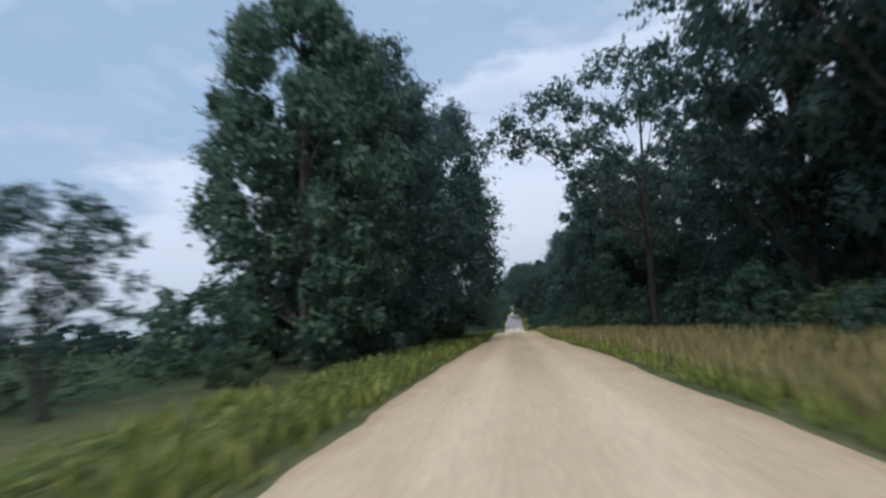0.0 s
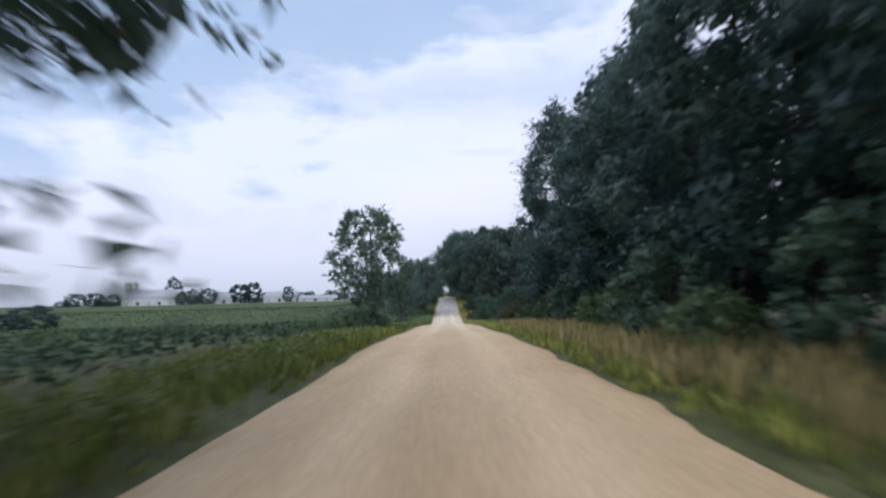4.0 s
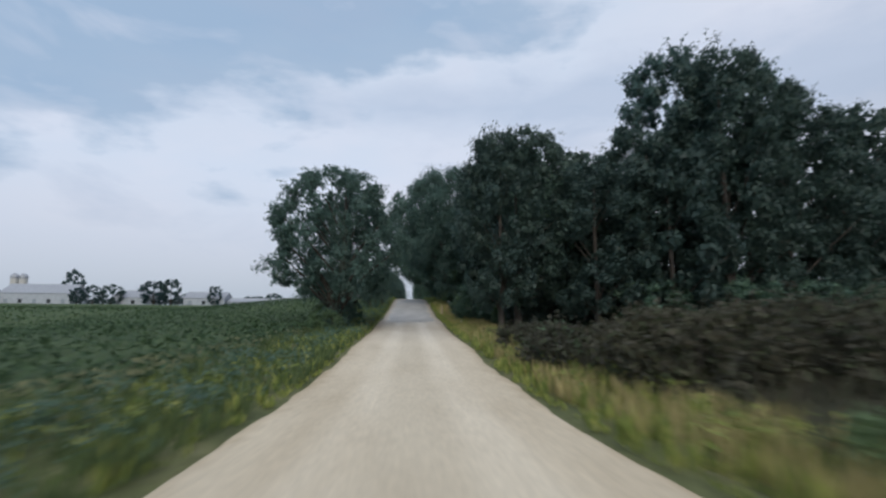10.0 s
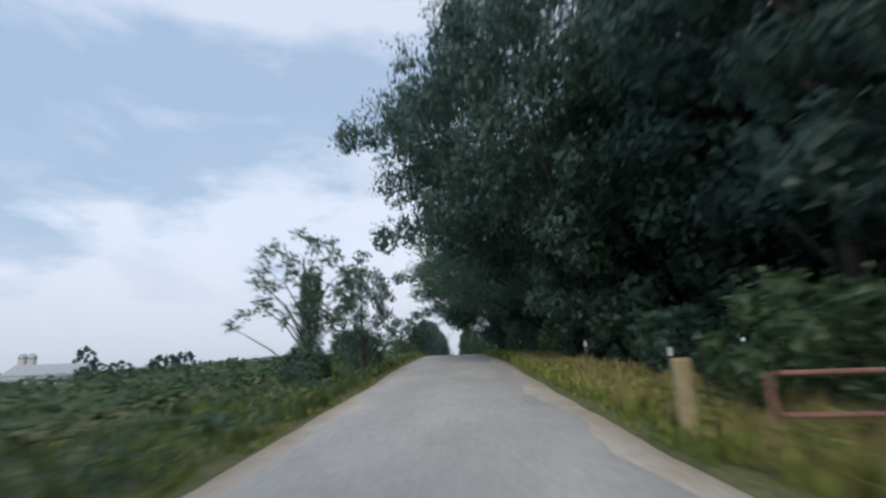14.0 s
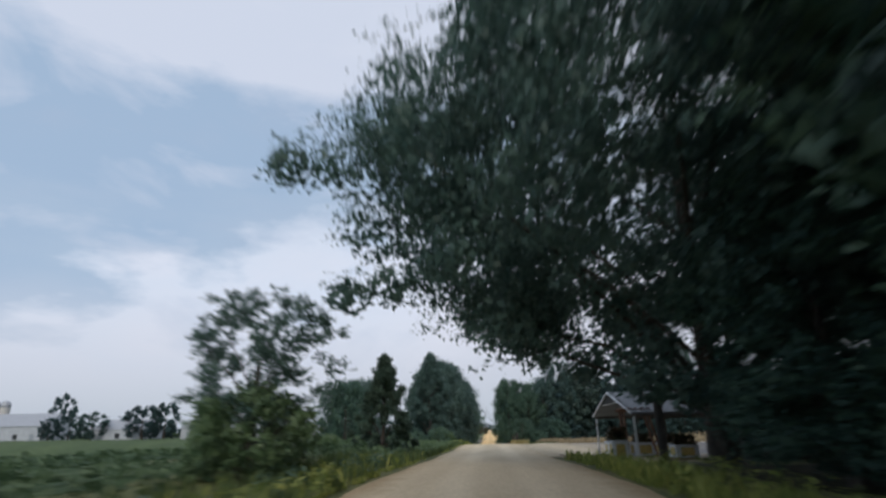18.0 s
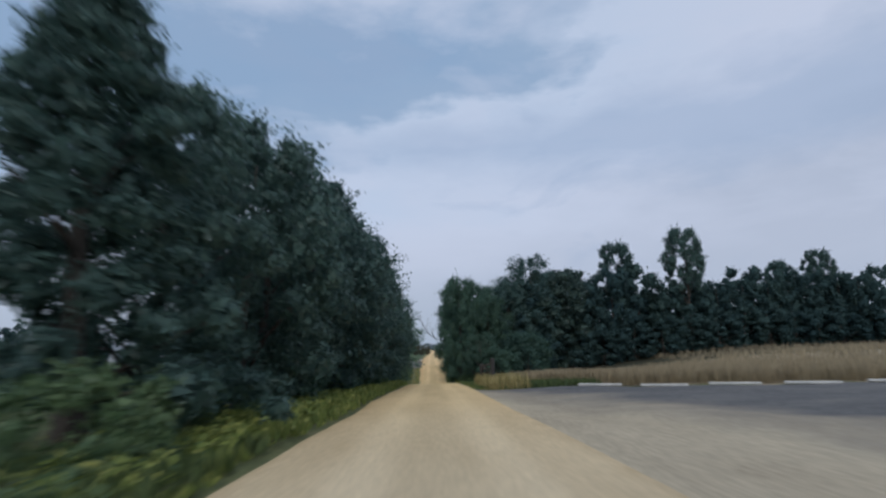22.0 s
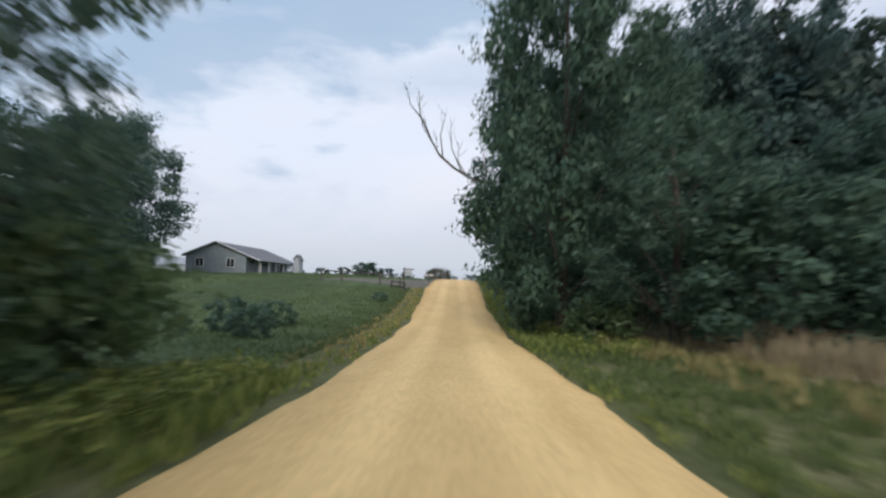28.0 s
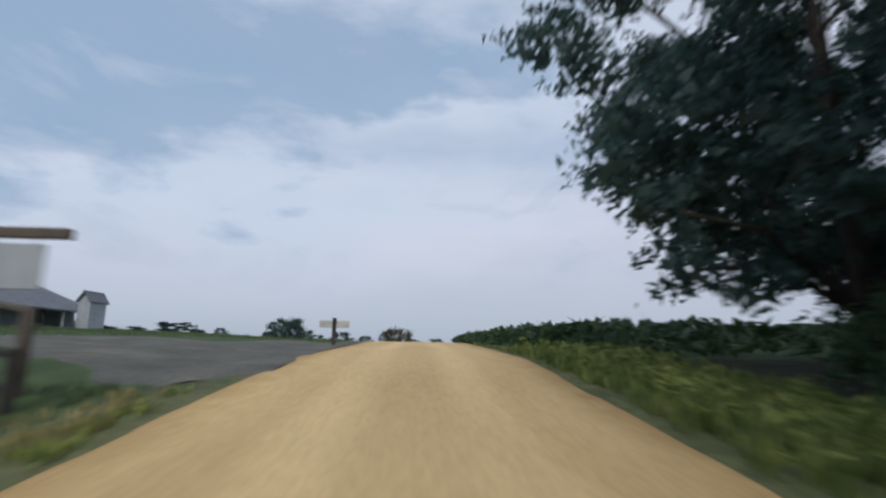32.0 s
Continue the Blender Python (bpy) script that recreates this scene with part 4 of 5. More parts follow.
blades("verge_grass", 5000, strip(-2.55, -5.6, 75, 240), 0.38, WEED, "uneven yellow-green roadside grass and weeds", 0.035, 31)
blades("verge_grass", 20000, strip(-2.55, -6.4, 75, 240), 0.42, GRASS, "dull green roadside grass", 0.035, 32)
blades("straw_grass", 2600, strip(-2.7, -4.0, 146, 164), 0.34, STRAW, "short dry grass at the foot of the trees", 0.025, 33)
blades("verge_grass", 6000, strip(-2.55, -6.5, 240, 270), 0.36, GRASS, "dark green roadside grass", 0.035, 12)
blades("straw_grass", 3000, strip(-2.6, -4.2, 336, 378), 0.18, STRAW, "short dry roadside grass beside a meadow", 0.025, 15)
blades("tall_grass", 1800, strip(2.9, 5.2, 289.5, 299), 0.85, STRAW, "tall dry grass round a field gate", 0.025, 16)
blades("verge_grass", 11000, strip(-2.55, -5.2, 268, 336), 0.36, WEED, "uneven yellow-green roadside grass and weeds", 0.035, 2)
blades("straw_grass", 22000, strip(3.0, 8.5, -4, 80), 0.62, STRAW, "tall dry straw-coloured grass on the verge", 0.025, 3)
blades("verge_grass", 9000, strip(2.5, 4.2, -4, 90), 0.3, WEED, "uneven yellow-green roadside grass and weeds", 0.035, 4)
blades("verge_grass", 7000, strip(3.4, 9, 74, 100), 0.5, SHRUB_BROWN, "dull brown rough grass below a thicket", 0.03, 13)
blades("rough_grass", 12000, strip(4.6, 11, 96, 150), 0.5, SHRUB_BROWN, "dull brown rough grass on open ground", 0.03, 14)
blades("straw_grass", 7000, strip(2.8, 5.2, 96, 150), 0.5, STRAW, "dry rough grass on open ground", 0.025, 5)
blades("verge_grass", 14000, strip(2.5, 4.8, 82, 238), 0.4, WEED, "uneven yellow-green roadside grass and weeds", 0.035, 6)
blades("straw_grass", 9000, strip(2.9, 6.5, 150, 200), 0.5, STRAW, "dry straw-coloured grass along the woods", 0.025, 7)
blades("straw_grass", 5000, strip(4.8, 7.2, 291, 345), 0.4, STRAW, "dry straw-coloured grass along the field", 0.028, 18)
blades("verge_grass", 20000, strip(2.5, 7.4, 291, 346), 0.22, GRASS, "short green grass beside the grain field", 0.03, 8)
blades("verge_grass", 11000, strip(2.5, 6.0, 340, 388), 0.34, WEED, "uneven yellow-green roadside grass and weeds", 0.035, 34)
blades("meadow_grass", 46000, strip(-3.9, -46, 329, 378.5, 1.8), 0.15, GRASS, "short green meadow grass in front of the house", 0.022, 11)
blades("meadow_grass", 12000, strip(-14.5, -50, 378.5, 399), 0.15, GRASS, "short green lawn grass beside the house", 0.03, 36)
blades("meadow_grass", 9000, strip(-3.9, -30, 399, 425), 0.15, GRASS, "short green meadow grass beyond the drive", 0.03, 37)
blades("field_edge_grass", 3000, strip(5.2, 9, 289.8, 293.2), 0.45, GRASS, "green grass along the edge of the grain field", 0.03, 35)


def grain(x0, x1, far, power):
    """Places in the grain field, closer together towards the lot."""
    def place(rng, n):
        x = x0 + (x1 - x0) * rng.random(n) ** power
        near = lot_edge(x) + 0.3
        return x, near + (far - near) * rng.random(n) ** 1.7
    return place


blades("wheat_field", 52000, grain(7.2, 40, 344, 1.4), 0.86, WHEAT, "ripe tan grain standing in a field", 0.03, 9, 0.2)
blades("wheat_field", 16000, grain(40, 90, 370, 1.0), 1.05, WHEAT, "ripe tan grain standing in a field", 0.07, 10, 0.2)


def crop(name, count, x0, x1, y0, y1, size, seed, height=0.6, power=1.6):
    rng = np.random.default_rng(seed)
    u = rng.random(count) ** power
    x = x0 + (x1 - x0) * u
    y = y0 + (y1 - y0) * rng.random(count)
    z = ground(x, y) + height * rng.random(count) ** 0.7
    pts = np.stack([x, y, z], 1)
    out = np.tile([0, 0, 1.0], (count, 1))
    ob = new(name, leaf_mesh(name, leaves(pts, out, size, rng), CROP))
    return tagged(ob, "low dense green crop growing in a field", "crop", kind="stuff")


crop("bean_field", 66000, -6.2, -45, 48, 268, 0.25, 1)
crop("bean_field", 18000, -10, -50, -5, 50, 0.22, 6)
crop("bean_field", 26000, -45, -160, 40, 330, 0.6, 2, power=1.0)

crop("corn_field", 16000, 5.0, 40, 383, 440, 0.5, 4, 1.0)


def weeds(name, count, x0, x1, y0, y1, seed, mat=WEED):
    """Broad-leaved weeds in patches along a verge."""
    rng = np.random.default_rng(seed)
    c = rng.random((count // 45, 2))
    k = rng.integers(0, len(c), count)
    x = x0 + (x1 - x0) * c[k, 0] + rng.normal(0, 0.22, count)
    y = y0 + (y1 - y0) * c[k, 1] + rng.normal(0, 0.3, count)
    x = np.sign(x0) * np.maximum(np.abs(x), half_road(y) + 0.15)
    z = ground(x, y) + 0.5 * rng.random(count) ** 0.8
    ob = new(name, leaf_mesh(name, leaves(np.stack([x, y, z], 1), np.tile([0, 0, 1.0], (count, 1)), 0.13, rng), mat))
    return tagged(ob, "yellow-green broad-leaved weeds along the verge", "weeds", kind="stuff")


weeds("verge_weeds", 13000, -3.0, -4.8, 0, 78, 1)
weeds("verge_weeds", 7000, -3.0, -4.8, 78, 235, 7)
weeds("verge_weeds", 14000, -3.0, -5.4, 78, 235, 8, LEAF)
weeds("verge_weeds", 16000, -2.9, -4.6, 266, 335, 2)
weeds("verge_weeds", 9000, -3.2, -7.5, 238, 268, 5, LEAF_LIGHT)
weeds("verge_weeds", 14000, 3.2, 5.6, 60, 235, 3)
weeds("verge_weeds", 9000, 3.2, 5.4, 340, 386, 4)

# ---- buildings and small things ----
PAINT = material("white_paint", noisy([(0.3, (0.58, 0.6, 0.63)), (0.7, (0.72, 0.73, 0.75))], 1.5, second=(9, 0.06)), rough=0.6, bump=0.1)
SIDING = material("grey_siding", noisy([(0.3, (0.22, 0.26, 0.29)), (0.7, (0.29, 0.33, 0.36))], 1.5, second=(9, 0.08)), rough=0.7, bump=0.15)
METAL = material("roof_metal", noisy([(0.3, (0.3, 0.32, 0.35)), (0.7, (0.4, 0.42, 0.45))], 0.8, second=(6, 0.1)), rough=0.45, metal=0.3)
ROOFING = material("dull_roof_sheet", noisy([(0.3, (0.13, 0.145, 0.165)), (0.7, (0.2, 0.215, 0.235))], 0.8, second=(6, 0.15)), rough=0.6, metal=0.1)
# Bluish haze put into white walls' colour; also serves a pale grey board.
BARN_WALL = material("pale_grey_and_hazed_white", noisy([(0.3, (0.33, 0.36, 0.4)), (0.7, (0.44, 0.47, 0.51))], 0.4, second=(3, 0.12)), rough=0.7)
SHINGLE = material("shingle", noisy([(0.3, (0.13, 0.14, 0.16)), (0.7, (0.2, 0.21, 0.23))], 2.0, second=(14, 0.15)), rough=0.9, bump=0.3, bump_scale=12)
WOOD = material("weathered_wood", noisy([(0.3, (0.07, 0.06, 0.05)), (0.7, (0.17, 0.145, 0.12))], 4, second=(25, 0.2), stretch=(1, 1, 0.3)), rough=0.85, bump=0.4, bump_scale=14)
REDWOOD = material("red_brown_wood", noisy([(0.3, (0.12, 0.06, 0.04)), (0.7, (0.22, 0.12, 0.08))], 4, second=(25, 0.2), stretch=(1, 1, 0.3)), rough=0.8, bump=0.3, bump_scale=14)
PALE_WOOD = material("pale_wood", noisy([(0.3, (0.3, 0.24, 0.14)), (0.7, (0.45, 0.37, 0.22))], 4, second=(25, 0.2), stretch=(1, 1, 0.3)), rough=0.85, bump=0.3, bump_scale=14)
RUST = material("rusty_paint", noisy([(0.3, (0.2, 0.09, 0.07)), (0.7, (0.38, 0.22, 0.18))], 5, second=(30, 0.2)), rough=0.7, bump=0.2)
GLASS = material("window_glass", noisy([(0.3, (0.03, 0.035, 0.04)), (0.7, (0.05, 0.055, 0.06))], 1.0), rough=0.08)
YELLOW = material("yellow_panel", noisy([(0.3, (0.5, 0.36, 0.1)), (0.7, (0.65, 0.5, 0.2))], 3, second=(12, 0.15)), rough=0.6)
CONCRETE = material("concrete", noisy([(0.3, (0.42, 0.42, 0.4)), (0.7, (0.58, 0.57, 0.54))], 3, second=(18, 0.12)), rough=0.9, bump=0.3)
FRUIT = material("produce", leafy([(0.0, (0.03, 0.05, 0.025)), (0.6, (0.07, 0.06, 0.035)), (1.0, (0.12, 0.06, 0.035))]), rough=0.6)
DARK = material("dark_boards", noisy([(0.3, (0.035, 0.035, 0.035)), (0.7, (0.07, 0.065, 0.06))], 4, second=(20, 0.2), stretch=(1, 1, 0.2)), rough=0.85, bump=0.3)


def slab(bm, corners, thick):
    f = bm.faces.new([bm.verts.new(p) for p in corners])
    f.normal_update()
    bmesh.ops.solidify(bm, geom=[f], thickness=thick)


def post_mesh(bm, x, y, z0, z1, r, sides=10, tip=0.0):
    """A round post with a slightly worn, domed top."""
    vs = []
    for z, k in ((z0, 1.05), (z0 + 0.1, 1.0), (z1 - 0.04, 0.96), (z1, 0.8)):
        vs.append([bm.verts.new((x + r * k * math.cos(a), y + r * k * math.sin(a), z)) for a in (2 * math.pi * s / sides for s in range(sides))])
    for lo, hi in zip(vs, vs[1:]):
        for s in range(sides):
            bm.faces.new((lo[s], lo[(s + 1) % sides], hi[(s + 1) % sides], hi[s]))
    bm.faces.new(vs[-1])
    bm.faces.new(vs[0][::-1])


def rod(bm, a, b, r, sides=8):
    verts, faces = [], []
    tube([a, [(p + q) / 2 for p, q in zip(a, b)], b], [r, r, r], sides, verts, faces)
    vs = [bm.verts.new(v) for v in verts]
    for f in faces:
        bm.faces.new([vs[i] for i in f])
    bm.faces.new([vs[i] for i in range(sides)][::-1])


def farm_barn(x, y, w, d, eave, ridge, label, wall, name="barn"):
    e = thing(name, x, y, g(x, y) - 0.3, label, "barn", "farm buildings")
    bm = bmesh.new()
    box(bm, (-w / 2, -d / 2, 0), (w / 2, d / 2, eave))
    part("wall", bm, wall, e)
    for s in (-1, 1):
        bm = bmesh.new()
        slab(bm, ((-w / 2 - 0.4, s * (d / 2 + 0.4), eave - 0.1), (w / 2 + 0.4, s * (d / 2 + 0.4), eave - 0.1), (w / 2 + 0.4, 0, ridge), (-w / 2 - 0.4, 0, ridge)), 0.25)
        part("roof", bm, METAL, e)
    for s in (-1, 1):
        bm = bmesh.new()
        slab(bm, ((s * w / 2, -d / 2, eave), (s * w / 2, d / 2, eave), (s * w / 2, 0, ridge - 0.2)), 0.2)
        part("gable", bm, wall, e)
    for k in range(max(2, int(w / 8))):
        bm = bmesh.new()
        cx = -w / 2 + (k + 0.5) * w / max(2, int(w / 8))
        box(bm, (cx - 1.2, -d / 2 - 0.08, 0.8 if k % 2 else 0.0), (cx + 1.2, -d / 2 - 0.003, min(eave - 0.5, 3.2)))
        part("window" if k % 2 else "door", bm, GLASS if k % 2 else SIDING, e)
    return e


for x, w, d, eave, ridge, label in ((-240, 44, 20, 7, 13, "long white barn with a grey metal roof"), (-180, 26, 16, 5, 9.5, "white barn with a grey metal roof"), (-135, 26, 16, 5, 9, "white barn with a grey metal roof"), (-97, 46, 14, 3, 5, "low white farm shed across the fields")):
    farm_barn(x, 478, w, d, eave, ridge, label, BARN_WALL)
for x in (-276, -270):
    e = thing("silo", x, 500, g(x, 500) - 0.3, "tall grey farm silo with a domed top", "silo", "silos")
    bm = bmesh.new()
    post_mesh(bm, 0, 0, 0, 19, 2.6, 18)
    part("wall", bm, CONCRETE, e)
    bm = bmesh.new()
    bmesh.ops.create_uvsphere(bm, u_segments=18, v_segments=8, radius=2.7, matrix=Matrix.Translation((0, 0, 18.6)))
    part("dome", bm, METAL, e)


def house():
    x0, x1, y0, y1 = -37.8, -29.2, 398.8, 417.0
    z = g(-33, 399) - 0.1
    e = thing("farmhouse", -33.5, 398.8, z, "long grey single-storey farmhouse with a porch and shingled roof", "house")
    w, d, eave, ridge = x1 - x0, y1 - y0, 2.65, 4.5
    bm = bmesh.new()
    box(bm, (-w / 2, 0, -0.3), (w / 2, d, eave))
    part("wall", bm, SIDING, e)
    for y in (0.0, d - 0.2):
        bm = bmesh.new()
        slab(bm, ((-w / 2, y, eave), (w / 2, y, eave), (0, y, ridge - 0.1)), 0.2)
        part("gable", bm, SIDING, e)
    for s in (-1, 1):
        out = w / 2 + (0.5 if s < 0 else 2.1)
        drop = (ridge - eave) * (out / (w / 2) - 1)
        bm = bmesh.new()
        slab(bm, ((s * out, -0.45, eave - drop * 0.8), (s * out, d + 0.45, eave - drop * 0.8), (0, d + 0.45, ridge), (0, -0.45, ridge)), 0.14 * s)
        part("roof", bm, SHINGLE, e)
        bm = bmesh.new()
        rod(bm, (s * out, -0.47, eave - drop * 0.8), (0, -0.47, ridge), 0.08, 4)
        part("fascia", bm, PAINT, e)
    for cx in (-2.3, 2.1):
        win = window(e, (cx, -0.03, 1.55), 1.05, 1.1)
    for k in range(6):
        bm = bmesh.new()
        y = 0.6 + k * 3.3
        box(bm, (w / 2 + 1.75, y, -0.2), (w / 2 + 1.9, y + 0.15, eave - 0.72), 0.01)
        part("porch_post", bm, PAINT, e)
    bm = bmesh.new()
    box(bm, (w / 2, 0, -0.3), (w / 2 + 2.0, d, 0.05))
    part("porch_floor", bm, WOOD, e)
    for k, y in enumerate((2.2, 4.4, 9.0, 13.5)):
        bm = bmesh.new()
        box(bm, (w / 2 + 0.003, y, 0.06 if k in (1, 2) else 0.9), (w / 2 + 0.06, y + 1.0, 2.05))
        part("door" if k in (1, 2) else "window", bm, PAINT if k in (1, 2) else GLASS, e)
    bm = bmesh.new()
    ax, bx, ay, by = 6.45, 7.4, 15.0, 17.2
    box(bm, (ax, ay, -0.3), (bx, by, 2.75))
    part("wing_wall", bm, BARN_WALL, e)
    m = (ax + bx) / 2
    for s in (-1, 1):
        bm = bmesh.new()
        slab(bm, ((m + s * 0.62, ay - 0.25, 2.68), (m + s * 0.62, by + 0.25, 2.68), (m, by + 0.25, 3.6), (m, ay - 0.25, 3.6)), 0.1 * s)
        part("wing_roof", bm, SHINGLE, e)
    bm = bmesh.new()
    slab(bm, ((ax, ay, 2.75), (bx, ay, 2.75), (m, ay, 3.5)), 0.1)
    part("wing_gable", bm, BARN_WALL, e)



def window(parent, at, w, h):
    """A window in a wall that looks along -y: a pane with a frame and a sill."""
    x, y, z = at
    bm = bmesh.new()
    box(bm, (x - w / 2, y - 0.01, z - h / 2), (x + w / 2, y + 0.02, z + h / 2))
    pane = part("window", bm, GLASS, parent)
    bm = bmesh.new()
    for a, b in (((x - w / 2 - 0.09, z - h / 2 - 0.09), (x - w / 2, z + h / 2 + 0.09)), ((x + w / 2, z - h / 2 - 0.09), (x + w / 2 + 0.09, z + h / 2 + 0.09)), ((x - w / 2, z + h / 2), (x + w / 2, z + h / 2 + 0.09)), ((x - 0.03, z - h / 2), (x + 0.03, z + h / 2))):
        box(bm, (a[0], y - 0.05, a[1]), (b[0], y + 0.01, b[1]))
    part("frame", bm, PAINT, pane)
    bm = bmesh.new()
    box(bm, (x - w / 2 - 0.15, y - 0.12, z - h / 2 - 0.15), (x + w / 2 + 0.15, y - 0.001, z - h / 2 - 0.09))
    part("sill", bm, PAINT, pane)
    return pane


house()


def rail_fence(points, height, label, rails=(0.95,), r=0.09, mat=WOOD):
    """Posts at the points, joined by rails at shares of the height."""
    x0, y0 = points[0]
    e = thing("rail_fence", x0, y0, g(x0, y0), label, "fence", "fences")
    tops = []
    for x, y in points:
        bm = bmesh.new()
        z = g(x, y) - g(x0, y0)
        post_mesh(bm, x - x0, y - y0, z - 0.3, z + height, r)
        part("post", bm, mat, e)
        tops.append((x - x0, y - y0, z))
    for a, b in zip(tops, tops[1:]):
        for s in rails:
            bm = bmesh.new()
            rod(bm, (a[0], a[1], a[2] + height * s), (b[0], b[1], b[2] + height * s), 0.06, 6)
            part("rail", bm, mat, e)
    return e


rail_fence(((-14.7, 383.8), (-12.0, 382.0), (-7.53, 379.5), (-5.3, 377.8)), 1.2, "wooden post and rail fence leading to the house", rails=(0.96,))
rail_fence(((-6.1, 377.6), (-4.75, 376.9)), 0.75, "low dark wooden gate beside the signpost", rails=(0.35, 0.9), r=0.07, mat=DARK)


def hanging_sign(x, y, h):
    e = thing("hanging_sign", x, y, g(x, y), "wooden signpost with an arm and a small hanging pale board", "sign")
    bm = bmesh.new()
    post_mesh(bm, 0, 0, -0.3, h, 0.06)
    part("post", bm, WOOD, e)
    bm = bmesh.new()
    box(bm, (-0.12, -0.05, h - 0.22), (0.98, 0.05, h - 0.1), 0.012)
    part("arm", bm, WOOD, e)
    bm = bmesh.new()
    box(bm, (0.1, -0.018, h - 0.78), (0.72, 0.018, h - 0.28), 0.006)
    board = part("board", bm, BARN_WALL, e, "pale painted hanging board")
    for a in (0.2, 0.62):
        bm = bmesh.new()
        rod(bm, (a, 0, h - 0.29), (a, 0, h - 0.2), 0.008, 5)
        part("hook", bm, METAL, e)


hanging_sign(-4.75, 376.1, 2.25)


def cross_sign(x, y, h):
    e = thing("roadside_sign", x, y, g(x, y), "dark post with two pale sign boards in a tee", "sign")
    bm = bmesh.new()
    box(bm, (-0.07, -0.07, -0.3), (0.07, 0.07, h), 0.015)
    part("post", bm, DARK, e)
    for s in (-1, 1):
        bm = bmesh.new()
        lo, hi = sorted((s * 0.075, s * 0.56))
        box(bm, (lo, -0.03, h - 0.36), (hi, 0.03, h - 0.1), 0.012)
        part("board", bm, CONCRETE, e)


cross_sign(-3.05, 390.4, 1.05)


def pipe_gate(x, y, turn, length, label, mat):
    """A farm gate of bent pipe between two posts."""
    e = thing("pipe_gate", x, y, g(x, y), label, "gate", turn=turn)
    bm = bmesh.new()
    for z in (0.08, 0.56, 1.04):
        rod(bm, (0.1, 0, z), (length - 0.1, 0, z), 0.035, 7)
    for a in (0.0, length * 0.5, length):
        rod(bm, (a, 0, 0.06), (a, 0, 1.06), 0.035, 7)
    part("gate_frame", bm, mat, e)
    for a in (length + 0.25,):
        bm = bmesh.new()
        post_mesh(bm, a, 0, -0.3, 1.3, 0.1)
        part("post", bm, PALE_WOOD, e)


pipe_gate(3.85, 171.0, -14, 4.2, "rusty red pipe gate closed between wooden posts", RUST)
rail_fence(((7.6, 239.8),), 2.7, "thick dark wooden post beside the stand", r=0.2, mat=DARK)
rail_fence(((3.5, 172.6),), 1.15, "pale wooden gatepost at the edge of the verge", r=0.15, mat=PALE_WOOD)
for x, y, h in ((5.2, 185.4, 1.1), (5.3, 177.5, 1.1), (5.6, 193, 1.1), (6.0, 201, 1.1), (5.5, 209, 1.1), (6.8, 333, 1.0)):
    e = thing("fence_post", x, y, g(x, y), "thin weathered fence post with a pale top in tall grass", "fence post", "fence posts")
    bm = bmesh.new()
    post_mesh(bm, 0, 0, -0.3, h, 0.045, 8)
    part("post", bm, WOOD, e)
    bm = bmesh.new()
    post_mesh(bm, 0, 0, h - 0.17, h + 0.03, 0.052, 8)
    part("cap", bm, PAINT, e, "pale cap")
for x, y in ((4.3, 159.2),):
    e = thing("marker_sign", x, y, g(x, y), "small plain white marker sign on a stake", "sign", "marker signs")
    bm = bmesh.new()
    box(bm, (-0.02, -0.012, -0.3), (0.02, 0.012, 0.36), 0.004)
    part("stake", bm, METAL, e)
    bm = bmesh.new()
    box(bm, (-0.07, -0.03, 0.26), (0.07, -0.0125, 0.42), 0.01)
    part("board", bm, PAINT, e)


def field_gate():
    """The heavy wooden gate at the corner of the grain field."""
    x, y = 3.75, 294.8
    z = g(x, y)
    e = thing("field_gate", x, y, z, "dark weathered wooden gate between two thick posts", "gate")
    fx, fy = -0.35, 3.7
    for px, py, h in ((0, 0, 1.85), (fx, fy, 1.55)):
        bm = bmesh.new()
        zz = g(x + px, y + py) - z
        post_mesh(bm, px, py, zz - 0.4, zz + h, 0.15, 12)
        part("post", bm, DARK, e)
    for k in range(5):
        bm = bmesh.new()
        h = 0.55 + k * 0.24
        zz = g(x + fx, y + fy) - z
        rod(bm, (0.02, 0.1, h), (fx + 0.02, fy - 0.1, zz + h - 0.1), 0.045, 4)
        part("rail", bm, WOOD, e)
    bm = bmesh.new()
    rod(bm, (0.08, 0.2, 0.5), (fx + 0.08, fy - 0.2, 1.35), 0.035, 4)
    part("brace", bm, WOOD, e)


field_gate()

# The produce stand and what stands round it.


